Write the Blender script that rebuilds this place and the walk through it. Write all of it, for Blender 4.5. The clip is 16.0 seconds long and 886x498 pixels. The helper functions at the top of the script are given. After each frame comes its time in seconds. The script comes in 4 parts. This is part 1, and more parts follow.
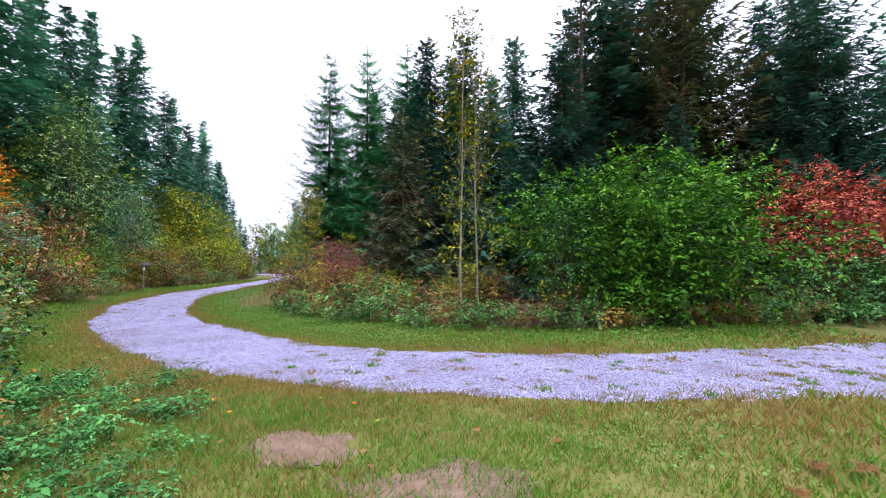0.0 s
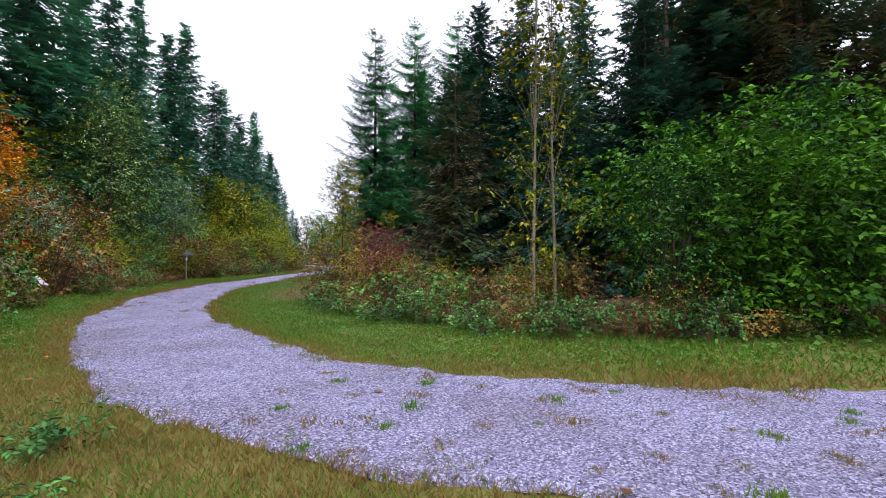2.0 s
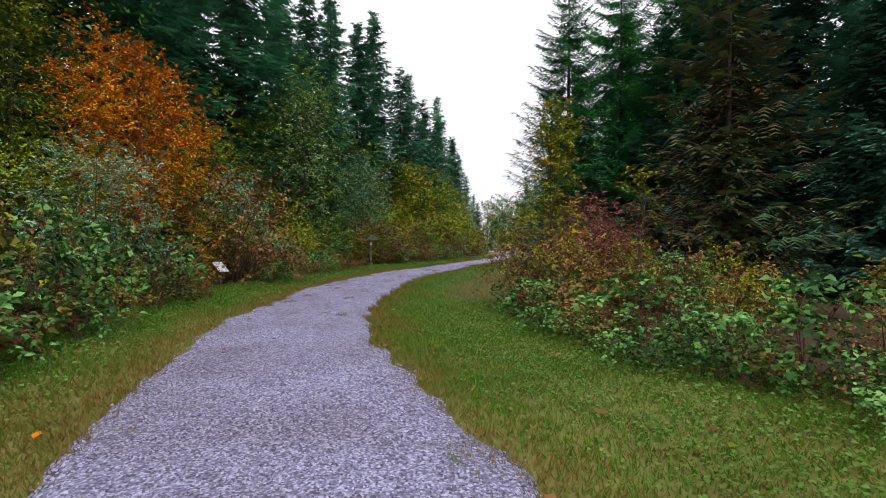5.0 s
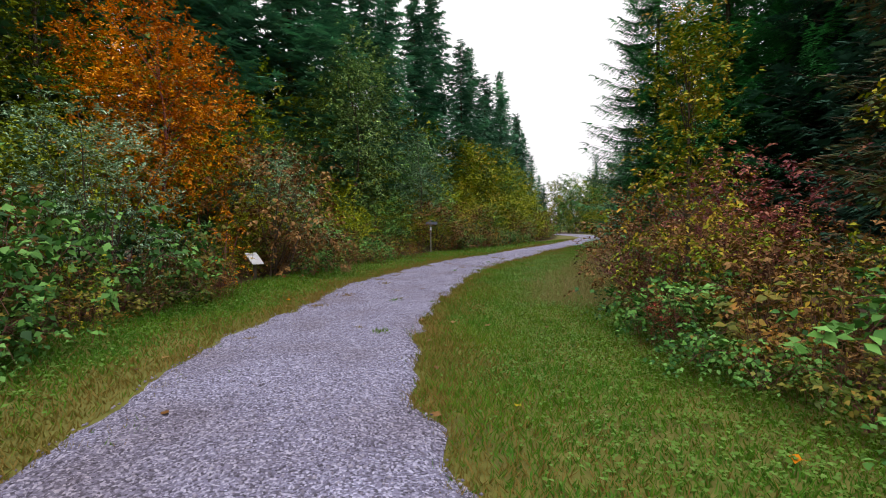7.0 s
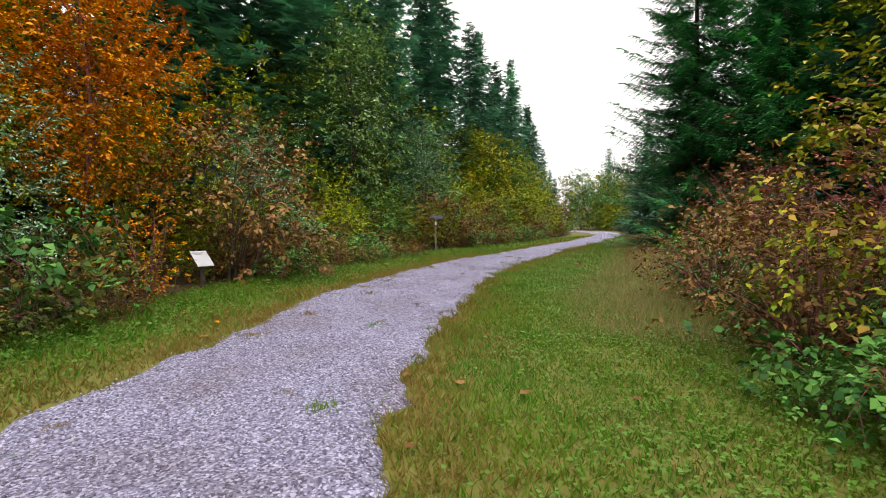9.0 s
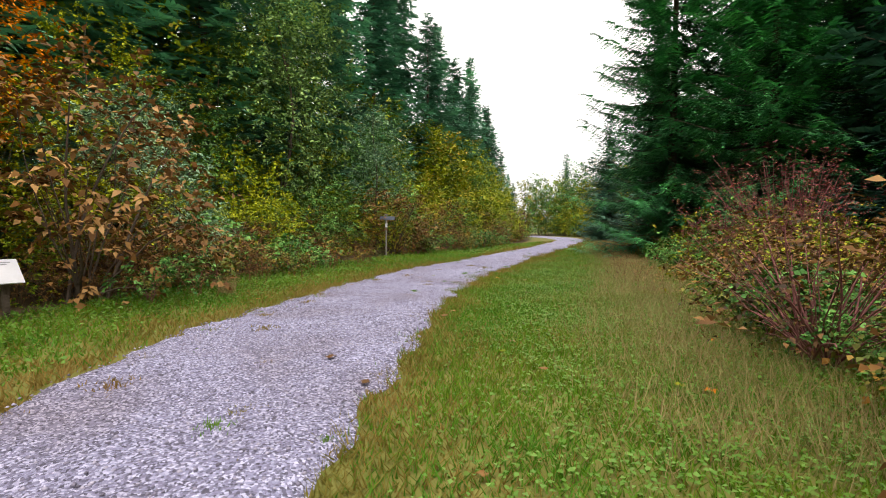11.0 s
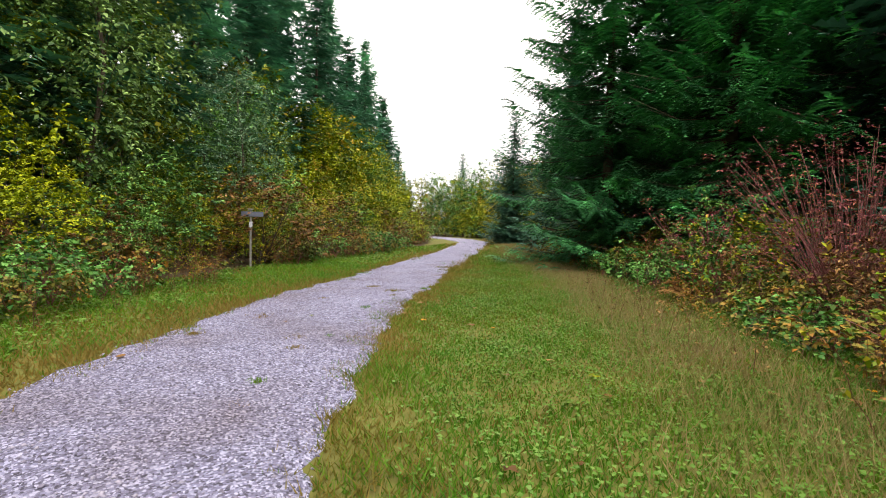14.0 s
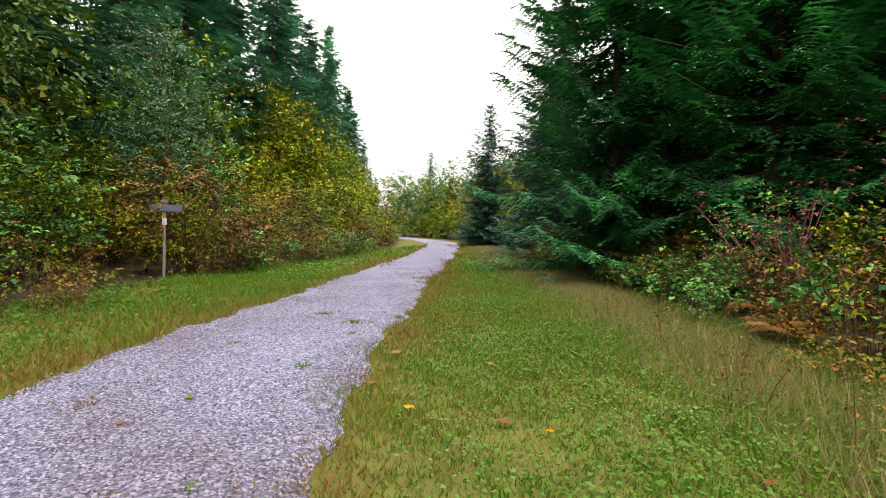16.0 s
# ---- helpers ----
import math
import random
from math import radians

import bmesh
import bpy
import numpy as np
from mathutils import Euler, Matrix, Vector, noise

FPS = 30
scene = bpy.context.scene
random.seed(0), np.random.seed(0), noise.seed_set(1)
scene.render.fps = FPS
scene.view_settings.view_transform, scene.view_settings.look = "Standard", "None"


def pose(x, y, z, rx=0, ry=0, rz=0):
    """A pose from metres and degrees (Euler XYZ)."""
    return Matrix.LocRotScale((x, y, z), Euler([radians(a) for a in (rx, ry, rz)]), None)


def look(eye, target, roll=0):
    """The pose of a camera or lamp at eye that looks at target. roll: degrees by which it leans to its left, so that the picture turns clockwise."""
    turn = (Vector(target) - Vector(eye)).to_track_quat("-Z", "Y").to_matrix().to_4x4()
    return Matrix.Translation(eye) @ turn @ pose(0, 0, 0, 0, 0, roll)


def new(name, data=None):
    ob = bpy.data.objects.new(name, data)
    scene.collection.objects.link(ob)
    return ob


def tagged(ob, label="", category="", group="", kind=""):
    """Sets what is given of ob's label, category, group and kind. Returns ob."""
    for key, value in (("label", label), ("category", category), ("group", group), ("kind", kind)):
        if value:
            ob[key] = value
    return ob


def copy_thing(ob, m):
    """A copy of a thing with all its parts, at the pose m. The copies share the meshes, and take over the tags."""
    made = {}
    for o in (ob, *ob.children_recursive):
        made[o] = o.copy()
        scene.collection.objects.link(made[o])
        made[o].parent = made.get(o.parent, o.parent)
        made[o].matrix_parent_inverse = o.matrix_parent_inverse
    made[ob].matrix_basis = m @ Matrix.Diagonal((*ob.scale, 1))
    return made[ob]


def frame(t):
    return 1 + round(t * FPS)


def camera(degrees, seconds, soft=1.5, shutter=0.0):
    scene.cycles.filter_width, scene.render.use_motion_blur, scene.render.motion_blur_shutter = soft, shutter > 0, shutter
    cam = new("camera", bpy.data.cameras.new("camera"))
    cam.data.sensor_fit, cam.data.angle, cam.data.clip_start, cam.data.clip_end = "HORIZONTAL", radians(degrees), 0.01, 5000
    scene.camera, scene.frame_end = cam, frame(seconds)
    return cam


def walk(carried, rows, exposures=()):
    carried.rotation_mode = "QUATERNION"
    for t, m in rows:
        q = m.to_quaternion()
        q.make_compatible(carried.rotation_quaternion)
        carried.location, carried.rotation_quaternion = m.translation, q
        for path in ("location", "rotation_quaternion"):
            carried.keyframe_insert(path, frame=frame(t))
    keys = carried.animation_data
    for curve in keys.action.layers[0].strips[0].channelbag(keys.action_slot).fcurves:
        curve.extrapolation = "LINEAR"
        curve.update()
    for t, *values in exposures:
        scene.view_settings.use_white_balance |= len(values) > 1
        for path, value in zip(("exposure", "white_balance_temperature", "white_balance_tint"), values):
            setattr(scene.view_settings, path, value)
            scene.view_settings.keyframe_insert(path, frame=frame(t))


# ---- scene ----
cam = camera(86.0, 16.0, 1.05)
PATH = [
    (0, (0.0, -0.007, 1.472), (-0.008, 1.991, 1.543), -0.0),
    (0.5, (-0.036, 0.72, 1.445), (-0.043, 2.719, 1.509), -0.0),
    (1, (-0.089, 1.457, 1.4), (-0.122, 3.456, 1.458), -0.1),
    (1.5, (-0.221, 2.186, 1.344), (-0.352, 4.181, 1.392), -0.1),
    (2, (-0.35, 2.864, 1.319), (-0.566, 4.852, 1.358), -0.0),
    (2.5, (-0.542, 3.558, 1.31), (-0.818, 5.538, 1.34), -0.1),
    (3, (-0.846, 4.263, 1.275), (-1.233, 6.225, 1.299), 0.1),
    (3.5, (-1.18, 4.965, 1.244), (-1.891, 6.835, 1.247), 0.1),
    (4, (-1.54, 5.641, 1.19), (-2.407, 7.443, 1.181), 0.2),
    (4.2, (-1.71, 5.908, 1.221), (-2.608, 7.695, 1.211), 0.4),
    (6.3, (-3.193, 8.477, 1.364), (-4.14, 10.237, 1.29), -0.3),
    (6.5, (-3.373, 8.705, 1.351), (-4.382, 10.43, 1.271), -0.4),
    (7, (-3.765, 9.276, 1.336), (-4.91, 10.913, 1.246), -0.7),
    (7.5, (-4.194, 9.865, 1.313), (-5.41, 11.449, 1.216), -0.7),
    (8, (-4.585, 10.465, 1.286), (-5.834, 12.023, 1.186), -0.7),
    (8.5, (-5.004, 11.08, 1.254), (-6.242, 12.647, 1.151), -0.8),
    (9, (-5.387, 11.699, 1.237), (-6.558, 13.317, 1.133), -0.5),
    (9.2, (-5.546, 11.949, 1.26), (-6.683, 13.591, 1.155), -0.5),
    (11.3, (-7.222, 14.57, 1.165), (-8.218, 16.302, 1.074), 0.3),
    (11.5, (-7.442, 14.836, 1.169), (-8.415, 16.581, 1.071), 0.3),
    (12, (-7.851, 15.459, 1.175), (-8.763, 17.236, 1.079), 0.5),
    (12.5, (-8.227, 16.135, 1.206), (-9.085, 17.939, 1.111), 0.6),
    (13, (-8.568, 16.828, 1.238), (-9.319, 18.68, 1.145), 0.8),
    (13.5, (-8.909, 17.508, 1.258), (-9.58, 19.39, 1.17), 1.0),
    (14, (-9.228, 18.213, 1.273), (-9.839, 20.116, 1.187), 1.2),
    (14.5, (-9.57, 18.912, 1.296), (-10.141, 20.826, 1.21), 1.4),
    (15, (-9.855, 19.645, 1.302), (-10.404, 21.567, 1.216), 1.4),
    (15.5, (-10.157, 20.355, 1.298), (-10.68, 22.283, 1.214), 1.4),
    (16, (-10.431, 21.07, 1.282), (-10.904, 23.011, 1.201), 1.7),
]
walk(cam, [(t, look(eye, target, roll)) for t, eye, target, roll in PATH],
     [(0, 1.08, 5800, 19), (2, 0.55, 6000, 17), (3.5, 0.24, 6200, 15), (7, 0.28, 6850, 8), (9, 0.72, 7150, 7), (12.5, 0.97, 7300, 6), (16, 1.06, 7250, 6)])

# ---- world, sun, exposure ----
world = bpy.data.worlds.new("overcast")
scene.world = world
world.use_nodes = True
wn, wl = world.node_tree.nodes, world.node_tree.links
sky = wn.new("ShaderNodeTexSky")
sky.sky_type = "NISHITA"
sky.sun_disc = False
sky.sun_elevation, sky.sun_rotation = radians(69), radians(157)
cloud = wn.new("ShaderNodeMixRGB")
cloud.inputs[0].default_value = 0.88
cloud.inputs[2].default_value = (10.4, 10.2, 11.0, 1)
wl.new(sky.outputs[0], cloud.inputs[1])
# an overcast sky is brighter overhead than at the horizon
place, parted, rise = wn.new("ShaderNodeTexCoord"), wn.new("ShaderNodeSeparateXYZ"), wn.new("ShaderNodeMapRange")
rise.inputs["To Min"].default_value, rise.inputs["To Max"].default_value = 0.98, 1.5
wl.new(place.outputs["Generated"], parted.inputs[0])
wl.new(parted.outputs[2], rise.inputs["Value"])
dome = wn.new("ShaderNodeVectorMath")
dome.operation = "SCALE"
wl.new(cloud.outputs[0], dome.inputs[0])
wl.new(rise.outputs[0], dome.inputs["Scale"])
wl.new(dome.outputs[0], wn["Background"].inputs[0])
wn["Background"].inputs[1].default_value = 0.085
sun = new("sun", bpy.data.lights.new("sun", "SUN"))
sun.data.energy, sun.data.angle, sun.data.color = 1.5, radians(40), (1.0, 0.97, 0.93)
sun.matrix_world = look((0, 0, 40), (-6, 14, 0))

# ---- materials ----


def nodes_of(name, rough=0.6, spec=0.3):
    m = bpy.data.materials.new(name)
    m.use_nodes = True
    n, l = m.node_tree.nodes, m.node_tree.links
    b = n["Principled BSDF"]
    b.inputs["Roughness"].default_value = rough
    b.inputs["Specular IOR Level"].default_value = spec
    return m, n, l, b


def ramp_of(n, stops):
    r = n.new("ShaderNodeValToRGB")
    e = r.color_ramp.elements
    while len(e) < len(stops):
        e.new(0.5)
    for k, c in enumerate(stops):
        e[k].position = k / max(1, len(stops) - 1)
        e[k].color = (*c, 1)
    return r


def vivid(stops, strong=1.2):
    """Widens the span from the darkest to the lightest leaf and deepens their colour, so that the tones also stand in
    for lit leaves and shaded gaps.
    """
    made = []
    for k, c in enumerate(stops):
        mean, gain = sum(c) / 3, 0.5 + 0.85 * k / max(1, len(stops) - 1)
        made.append(tuple(max(0.003, (mean + strong * (v - mean)) * gain) for v in c))
    return made


def leaf_mat(name, stops, patch=1.2, rough=0.5, through_light=0.09, mottle=0.7, gloss=0.16, span=True):
    """Leaves: each leaf has its own tone, and whole sprays drift in tone together."""
    m, n, l, b = nodes_of(name, rough, gloss)
    geo = n.new("ShaderNodeNewGeometry")
    info = n.new("ShaderNodeObjectInfo")
    tex = n.new("ShaderNodeTexNoise")
    tex.inputs["Scale"].default_value = patch
    tex.inputs["Detail"].default_value = 2
    l.new(geo.outputs["Position"], tex.inputs["Vector"])
    mixer = n.new("ShaderNodeMath")
    mixer.operation = "MULTIPLY_ADD"
    mixer.inputs[1].default_value = mottle
    l.new(geo.outputs["Random Per Island"], mixer.inputs[0])
    drift = n.new("ShaderNodeMath")
    drift.operation = "MULTIPLY_ADD"
    drift.inputs[1].default_value = 1.6
    # tones shifted down, further with span, to put shaded gaps into the colour
    drift.inputs[2].default_value = -0.8 + (1 - mottle) / 2 - (0.2 if span else 0.08)
    l.new(tex.outputs[0], drift.inputs[0])
    own = n.new("ShaderNodeMath")
    own.operation = "MULTIPLY_ADD"
    own.inputs[1].default_value = 0.4
    l.new(info.outputs["Random"], own.inputs[0])
    l.new(drift.outputs[0], own.inputs[2])
    l.new(own.outputs[0], mixer.inputs[2])
    r = ramp_of(n, vivid(stops) if span else stops)
    l.new(mixer.outputs[0], r.inputs[0])
    l.new(r.outputs[0], b.inputs["Base Color"])
    tl = n.new("ShaderNodeBsdfTranslucent")
    l.new(r.outputs[0], tl.inputs[0])
    mx = n.new("ShaderNodeMixShader")
    mx.inputs[0].default_value = through_light
    l.new(b.outputs[0], mx.inputs[1])
    l.new(tl.outputs[0], mx.inputs[2])
    l.new(mx.outputs[0], n["Material Output"].inputs[0])
    return m


def rough_mat(name, stops, scale, bump=0.4, rough=0.9, fine=6.0, detail=8, dist=0.02):
    """Bark, soil and the like: two scales of noise in colour, and a relief."""
    m, n, l, b = nodes_of(name, rough, 0.2)
    geo = n.new("ShaderNodeNewGeometry")
    a, c = n.new("ShaderNodeTexNoise"), n.new("ShaderNodeTexNoise")
    a.inputs["Scale"].default_value, a.inputs["Detail"].default_value = scale, detail
    c.inputs["Scale"].default_value, c.inputs["Detail"].default_value = scale * fine, 4
    l.new(geo.outputs["Position"], a.inputs["Vector"])
    l.new(geo.outputs["Position"], c.inputs["Vector"])
    add = n.new("ShaderNodeMath")
    add.operation = "MULTIPLY_ADD"
    add.inputs[1].default_value = 0.5
    half = n.new("ShaderNodeMath")
    half.operation = "MULTIPLY_ADD"
    half.inputs[1].default_value = 1.0
    half.inputs[2].default_value = -0.25
    l.new(a.outputs[0], half.inputs[0])
    l.new(c.outputs[0], add.inputs[0])
    l.new(half.outputs[0], add.inputs[2])
    r = ramp_of(n, stops)
    l.new(add.outputs[0], r.inputs[0])
    l.new(r.outputs[0], b.inputs["Base Color"])
    bp = n.new("ShaderNodeBump")
    bp.inputs["Strength"].default_value, bp.inputs["Distance"].default_value = bump, dist
    l.new(c.outputs[0], bp.inputs["Height"])
    l.new(bp.outputs[0], b.inputs["Normal"])
    return m


def gravel_mat():
    """Crushed grey stone: every stone has its own tone; damp and trodden patches."""
    m, n, l, b = nodes_of("gravel", 0.85, 0.25)
    geo = n.new("ShaderNodeNewGeometry")
    v = n.new("ShaderNodeTexVoronoi")
    v.inputs["Scale"].default_value = 72
    v2 = n.new("ShaderNodeTexVoronoi")
    v2.inputs["Scale"].default_value = 160
    big = n.new("ShaderNodeTexNoise")
    big.inputs["Scale"].default_value, big.inputs["Detail"].default_value = 0.8, 7
    for t in (v, v2, big):
        l.new(geo.outputs["Position"], t.inputs["Vector"])
    sep = n.new("ShaderNodeSeparateColor")
    l.new(v.outputs["Color"], sep.inputs[0])
    r = ramp_of(n, GRAVEL)
    l.new(sep.outputs[0], r.inputs[0])
    r2 = ramp_of(n, ((0.40, 0.33, 0.26), (0.74, 0.66, 0.62), (0.98, 0.96, 1.0), (1.2, 1.2, 1.26), (1.35, 1.35, 1.42)))
    l.new(big.outputs[0], r2.inputs[0])
    mul = n.new("ShaderNodeMixRGB")
    mul.blend_type = "MULTIPLY"
    mul.inputs[0].default_value = 1
    l.new(r.outputs[0], mul.inputs[1])
    l.new(r2.outputs[0], mul.inputs[2])
    l.new(mul.outputs[0], b.inputs["Base Color"])
    hs = n.new("ShaderNodeMath")
    hs.operation = "ADD"
    l.new(v.outputs["Distance"], hs.inputs[0])
    l.new(v2.outputs["Distance"], hs.inputs[1])
    bp = n.new("ShaderNodeBump")
    bp.inputs["Strength"].default_value, bp.inputs["Distance"].default_value = 0.9, 0.010
    bp.invert = True
    l.new(hs.outputs[0], bp.inputs["Height"])
    l.new(bp.outputs[0], b.inputs["Normal"])
    return m


GRAVEL = ((0.07, 0.065, 0.09), (0.185, 0.175, 0.255), (0.272, 0.268, 0.39), (0.56, 0.55, 0.70))
M_GRAVEL = gravel_mat()
M_STONE = leaf_mat("loose_stone", ((0.10, 0.09, 0.12), (0.22, 0.20, 0.27), (0.40, 0.37, 0.46)), 2.0, 0.85, 0.0, 0.9, span=False)
M_GROUND = rough_mat("grassy_soil", ((0.09, 0.07, 0.025), (0.13, 0.13, 0.03), (0.19, 0.16, 0.05)), 1.3, 0.6)
M_LITTER = rough_mat("forest_litter", ((0.02, 0.013, 0.008), (0.06, 0.04, 0.02), (0.12, 0.075, 0.035)), 2.0, 0.8)
M_DIRT = rough_mat("bare_dirt", ((0.07, 0.045, 0.028), (0.16, 0.105, 0.07), (0.25, 0.18, 0.13)), 5.0, 0.6)
M_GRASS = leaf_mat("grass_blades", ((0.17, 0.215, 0.018), (0.11, 0.225, 0.015), (0.07, 0.21, 0.02)), 0.55, 0.55, 0.35, 0.45, span=False)
M_YELLOWGRASS = leaf_mat("yellowed_grass", ((0.235, 0.135, 0.042), (0.24, 0.165, 0.042), (0.18, 0.16, 0.033)), 0.8, 0.6, 0.35, 0.6, span=False)
# the last, palest clover stop is a painted highlight on some leaves
M_CLOVER = leaf_mat("clover_leaves", ((0.1, 0.15, 0.021), (0.1, 0.21, 0.025), (0.1, 0.22, 0.035), (0.17, 0.3, 0.063)), 0.7, 0.45, 0.25, 0.85, span=False)
M_DRYGRASS = leaf_mat("dry_grass", ((0.34, 0.23, 0.12), (0.36, 0.27, 0.13), (0.22, 0.21, 0.07)), 0.8, 0.7, 0.3, span=False)
# the lightest spruce stop paints highlights of lit boughs into the needle colour
M_SPRUCE = leaf_mat("spruce_needles", ((0.017, 0.069, 0.03), (0.077, 0.265, 0.105), (0.239, 0.644, 0.252)), 0.9, 0.6, 0.03, 0.22, 0.2)
M_BLUESPRUCE = leaf_mat("blue_spruce_needles", ((0.019, 0.06, 0.041), (0.054, 0.132, 0.092), (0.12, 0.24, 0.163)), 0.7, 0.6, 0.05, 0.25, 0.2)
M_BROWNSPRUCE = leaf_mat("browning_needles", ((0.03, 0.045, 0.022), (0.14, 0.085, 0.045), (0.08, 0.11, 0.045), (0.05, 0.10, 0.055)), 0.3, 0.6, 0.12)
M_CYPRESS = leaf_mat("cypress_sprays", ((0.044, 0.119, 0.081), (0.106, 0.25, 0.169), (0.188, 0.4, 0.25)), 0.45, 0.6, 0.05, 0.28, 0.2)
M_BARK = rough_mat("dark_bark", ((0.03, 0.022, 0.018), (0.09, 0.065, 0.05), (0.16, 0.13, 0.11)), 6.0, 0.8)
M_PALEBARK = rough_mat("pale_bark", ((0.09, 0.075, 0.045), (0.22, 0.19, 0.12), (0.32, 0.28, 0.19)), 5.0, 0.4)
M_REDSTEM = rough_mat("red_twig_bark", ((0.10, 0.035, 0.035), (0.22, 0.085, 0.085), (0.28, 0.14, 0.12)), 8.0, 0.3)
M_STALK = rough_mat("dry_stalk", ((0.07, 0.035, 0.02), (0.17, 0.09, 0.05), (0.26, 0.16, 0.09)), 9.0, 0.3)
M_GREENSTALK = rough_mat("green_stalk", ((0.05, 0.10, 0.02), (0.10, 0.17, 0.04), (0.16, 0.22, 0.07)), 9.0, 0.3)
LEAF = {
    "green": leaf_mat("green_leaves", ((0.014, 0.05, 0.007), (0.043, 0.12, 0.016), (0.102, 0.228, 0.029)), 1.2, 0.6, 0.22),
    "olive": leaf_mat("olive_leaves", ((0.062, 0.109, 0.014), (0.187, 0.242, 0.031), (0.343, 0.352, 0.056)), 0.8),
    "mixed": leaf_mat("mixed_autumn_leaves", ((0.036, 0.084, 0.011), (0.12, 0.204, 0.024), (0.252, 0.264, 0.043), (0.336, 0.228, 0.058)), 0.9),
    "willow": leaf_mat("grey_green_leaves", ((0.06, 0.14, 0.075), (0.16, 0.28, 0.17), (0.32, 0.44, 0.3))),
    "orange": leaf_mat("orange_leaves", ((0.28, 0.08, 0.012), (0.48, 0.17, 0.018), (0.58, 0.28, 0.03)), 0.9),
    "red": leaf_mat("red_leaves", ((0.19, 0.03, 0.026), (0.36, 0.08, 0.065), (0.44, 0.18, 0.09))),
    "yellow": leaf_mat("yellow_green_leaves", ((0.055, 0.095, 0.009), (0.15, 0.186, 0.016), (0.317, 0.253, 0.022))),
    "rust": leaf_mat("rust_leaves", ((0.06, 0.035, 0.016), (0.16, 0.08, 0.032), (0.25, 0.15, 0.07)), 1.0),
    "purple": leaf_mat("wine_red_leaves", ((0.08, 0.025, 0.028), (0.21, 0.062, 0.075), (0.33, 0.15, 0.10))),
    "thicket_green": leaf_mat("thicket_green_leaves", ((0.037, 0.106, 0.031), (0.1, 0.213, 0.062), (0.188, 0.338, 0.106)), 0.7),
    "bramble_brown": leaf_mat("browning_bramble_leaves", ((0.04, 0.06, 0.014), (0.10, 0.14, 0.03), (0.20, 0.17, 0.05), (0.26, 0.12, 0.04)), 1.4),
    "pale_green": leaf_mat("pale_green_leaves", ((0.091, 0.169, 0.065), (0.208, 0.325, 0.117), (0.351, 0.468, 0.182)), 0.7),
    "weed": leaf_mat("weed_leaves", ((0.03, 0.11, 0.025), (0.055, 0.17, 0.045), (0.10, 0.24, 0.07)), 1.0),
    "bramble": leaf_mat("bramble_leaves", ((0.015, 0.057, 0.014), (0.043, 0.133, 0.034), (0.095, 0.209, 0.053), (0.142, 0.275, 0.091)), 1.0),
}

# ---- mesh helpers ----
UP = np.array((0.0, 0.0, 1.0))


def mesh_np(name, v, f, mat, smooth=False):
    v, f = np.asarray(v, np.float32), np.asarray(f, np.int32)
    me = bpy.data.meshes.new(name)
    me.vertices.add(len(v))
    me.vertices.foreach_set("co", v.ravel())
    me.loops.add(f.size)
    me.loops.foreach_set("vertex_index", f.ravel())
    me.polygons.add(len(f))
    me.polygons.foreach_set("loop_start", np.arange(len(f), dtype=np.int32) * f.shape[1])
    if smooth:
        me.polygons.foreach_set("use_smooth", np.ones(len(f), bool))
    me.update(calc_edges=True)
    me.materials.append(mat)
    return me


def part(name, vf, mat, parent=None, label="", smooth=False):
    ob = new(name, mesh_np(name, vf[0], vf[1], mat, smooth))
    if parent:
        ob.parent = parent
    if label:
        ob["label"] = label
    if name in ("foliage", "twigwork", "branchwork"):
        ob["kind"] = "stuff"
    return ob


def joined(pieces):
    vs, fs, at = [], [], 0
    for v, f in pieces:
        vs.append(v)
        fs.append(np.asarray(f) + at)
        at += len(v)
    return np.concatenate(vs), np.concatenate(fs)


def unit(a):
    return a / np.maximum(np.linalg.norm(a, axis=-1, keepdims=True), 1e-9)


def tube(pts, radii, sides=6):
    pts, radii = np.asarray(pts, float), np.asarray(radii, float)
    tan = unit(np.gradient(pts, axis=0))
    ref = np.where(np.abs(tan[:, 2:3]) > 0.9, np.array([[1.0, 0, 0]]), UP[None])
    a = unit(np.cross(tan, ref))
    b = np.cross(tan, a)
    ang = np.linspace(0, 2 * np.pi, sides, endpoint=False)
    ring = np.cos(ang)[None, :, None] * a[:, None] + np.sin(ang)[None, :, None] * b[:, None]
    v = (pts[:, None] + ring * radii[:, None, None]).reshape(-1, 3)
    i, j = np.meshgrid(np.arange(len(pts) - 1), np.arange(sides), indexing="ij")
    k = (j + 1) % sides
    f = np.stack((i * sides + j, i * sides + k, (i + 1) * sides + k, (i + 1) * sides + j), -1).reshape(-1, 4)
    return v, f


def box(sx, sy, sz, at=(0, 0, 0), bevel=0.0):
    bm = bmesh.new()
    bmesh.ops.create_cube(bm, size=1)
    bmesh.ops.scale(bm, vec=(sx, sy, sz), verts=bm.verts)
    if bevel:
        bmesh.ops.bevel(bm, geom=bm.edges[:], offset=bevel, segments=2, affect="EDGES")
    bmesh.ops.translate(bm, vec=at, verts=bm.verts)
    return bm


def part_bm(name, bm, mat, parent=None, label=""):
    me = bpy.data.meshes.new(name)
    bm.to_mesh(me)
    bm.free()
    me.materials.append(mat)
    ob = new(name, me)
    ob.parent = parent
    if label:
        ob["label"] = label
    return ob


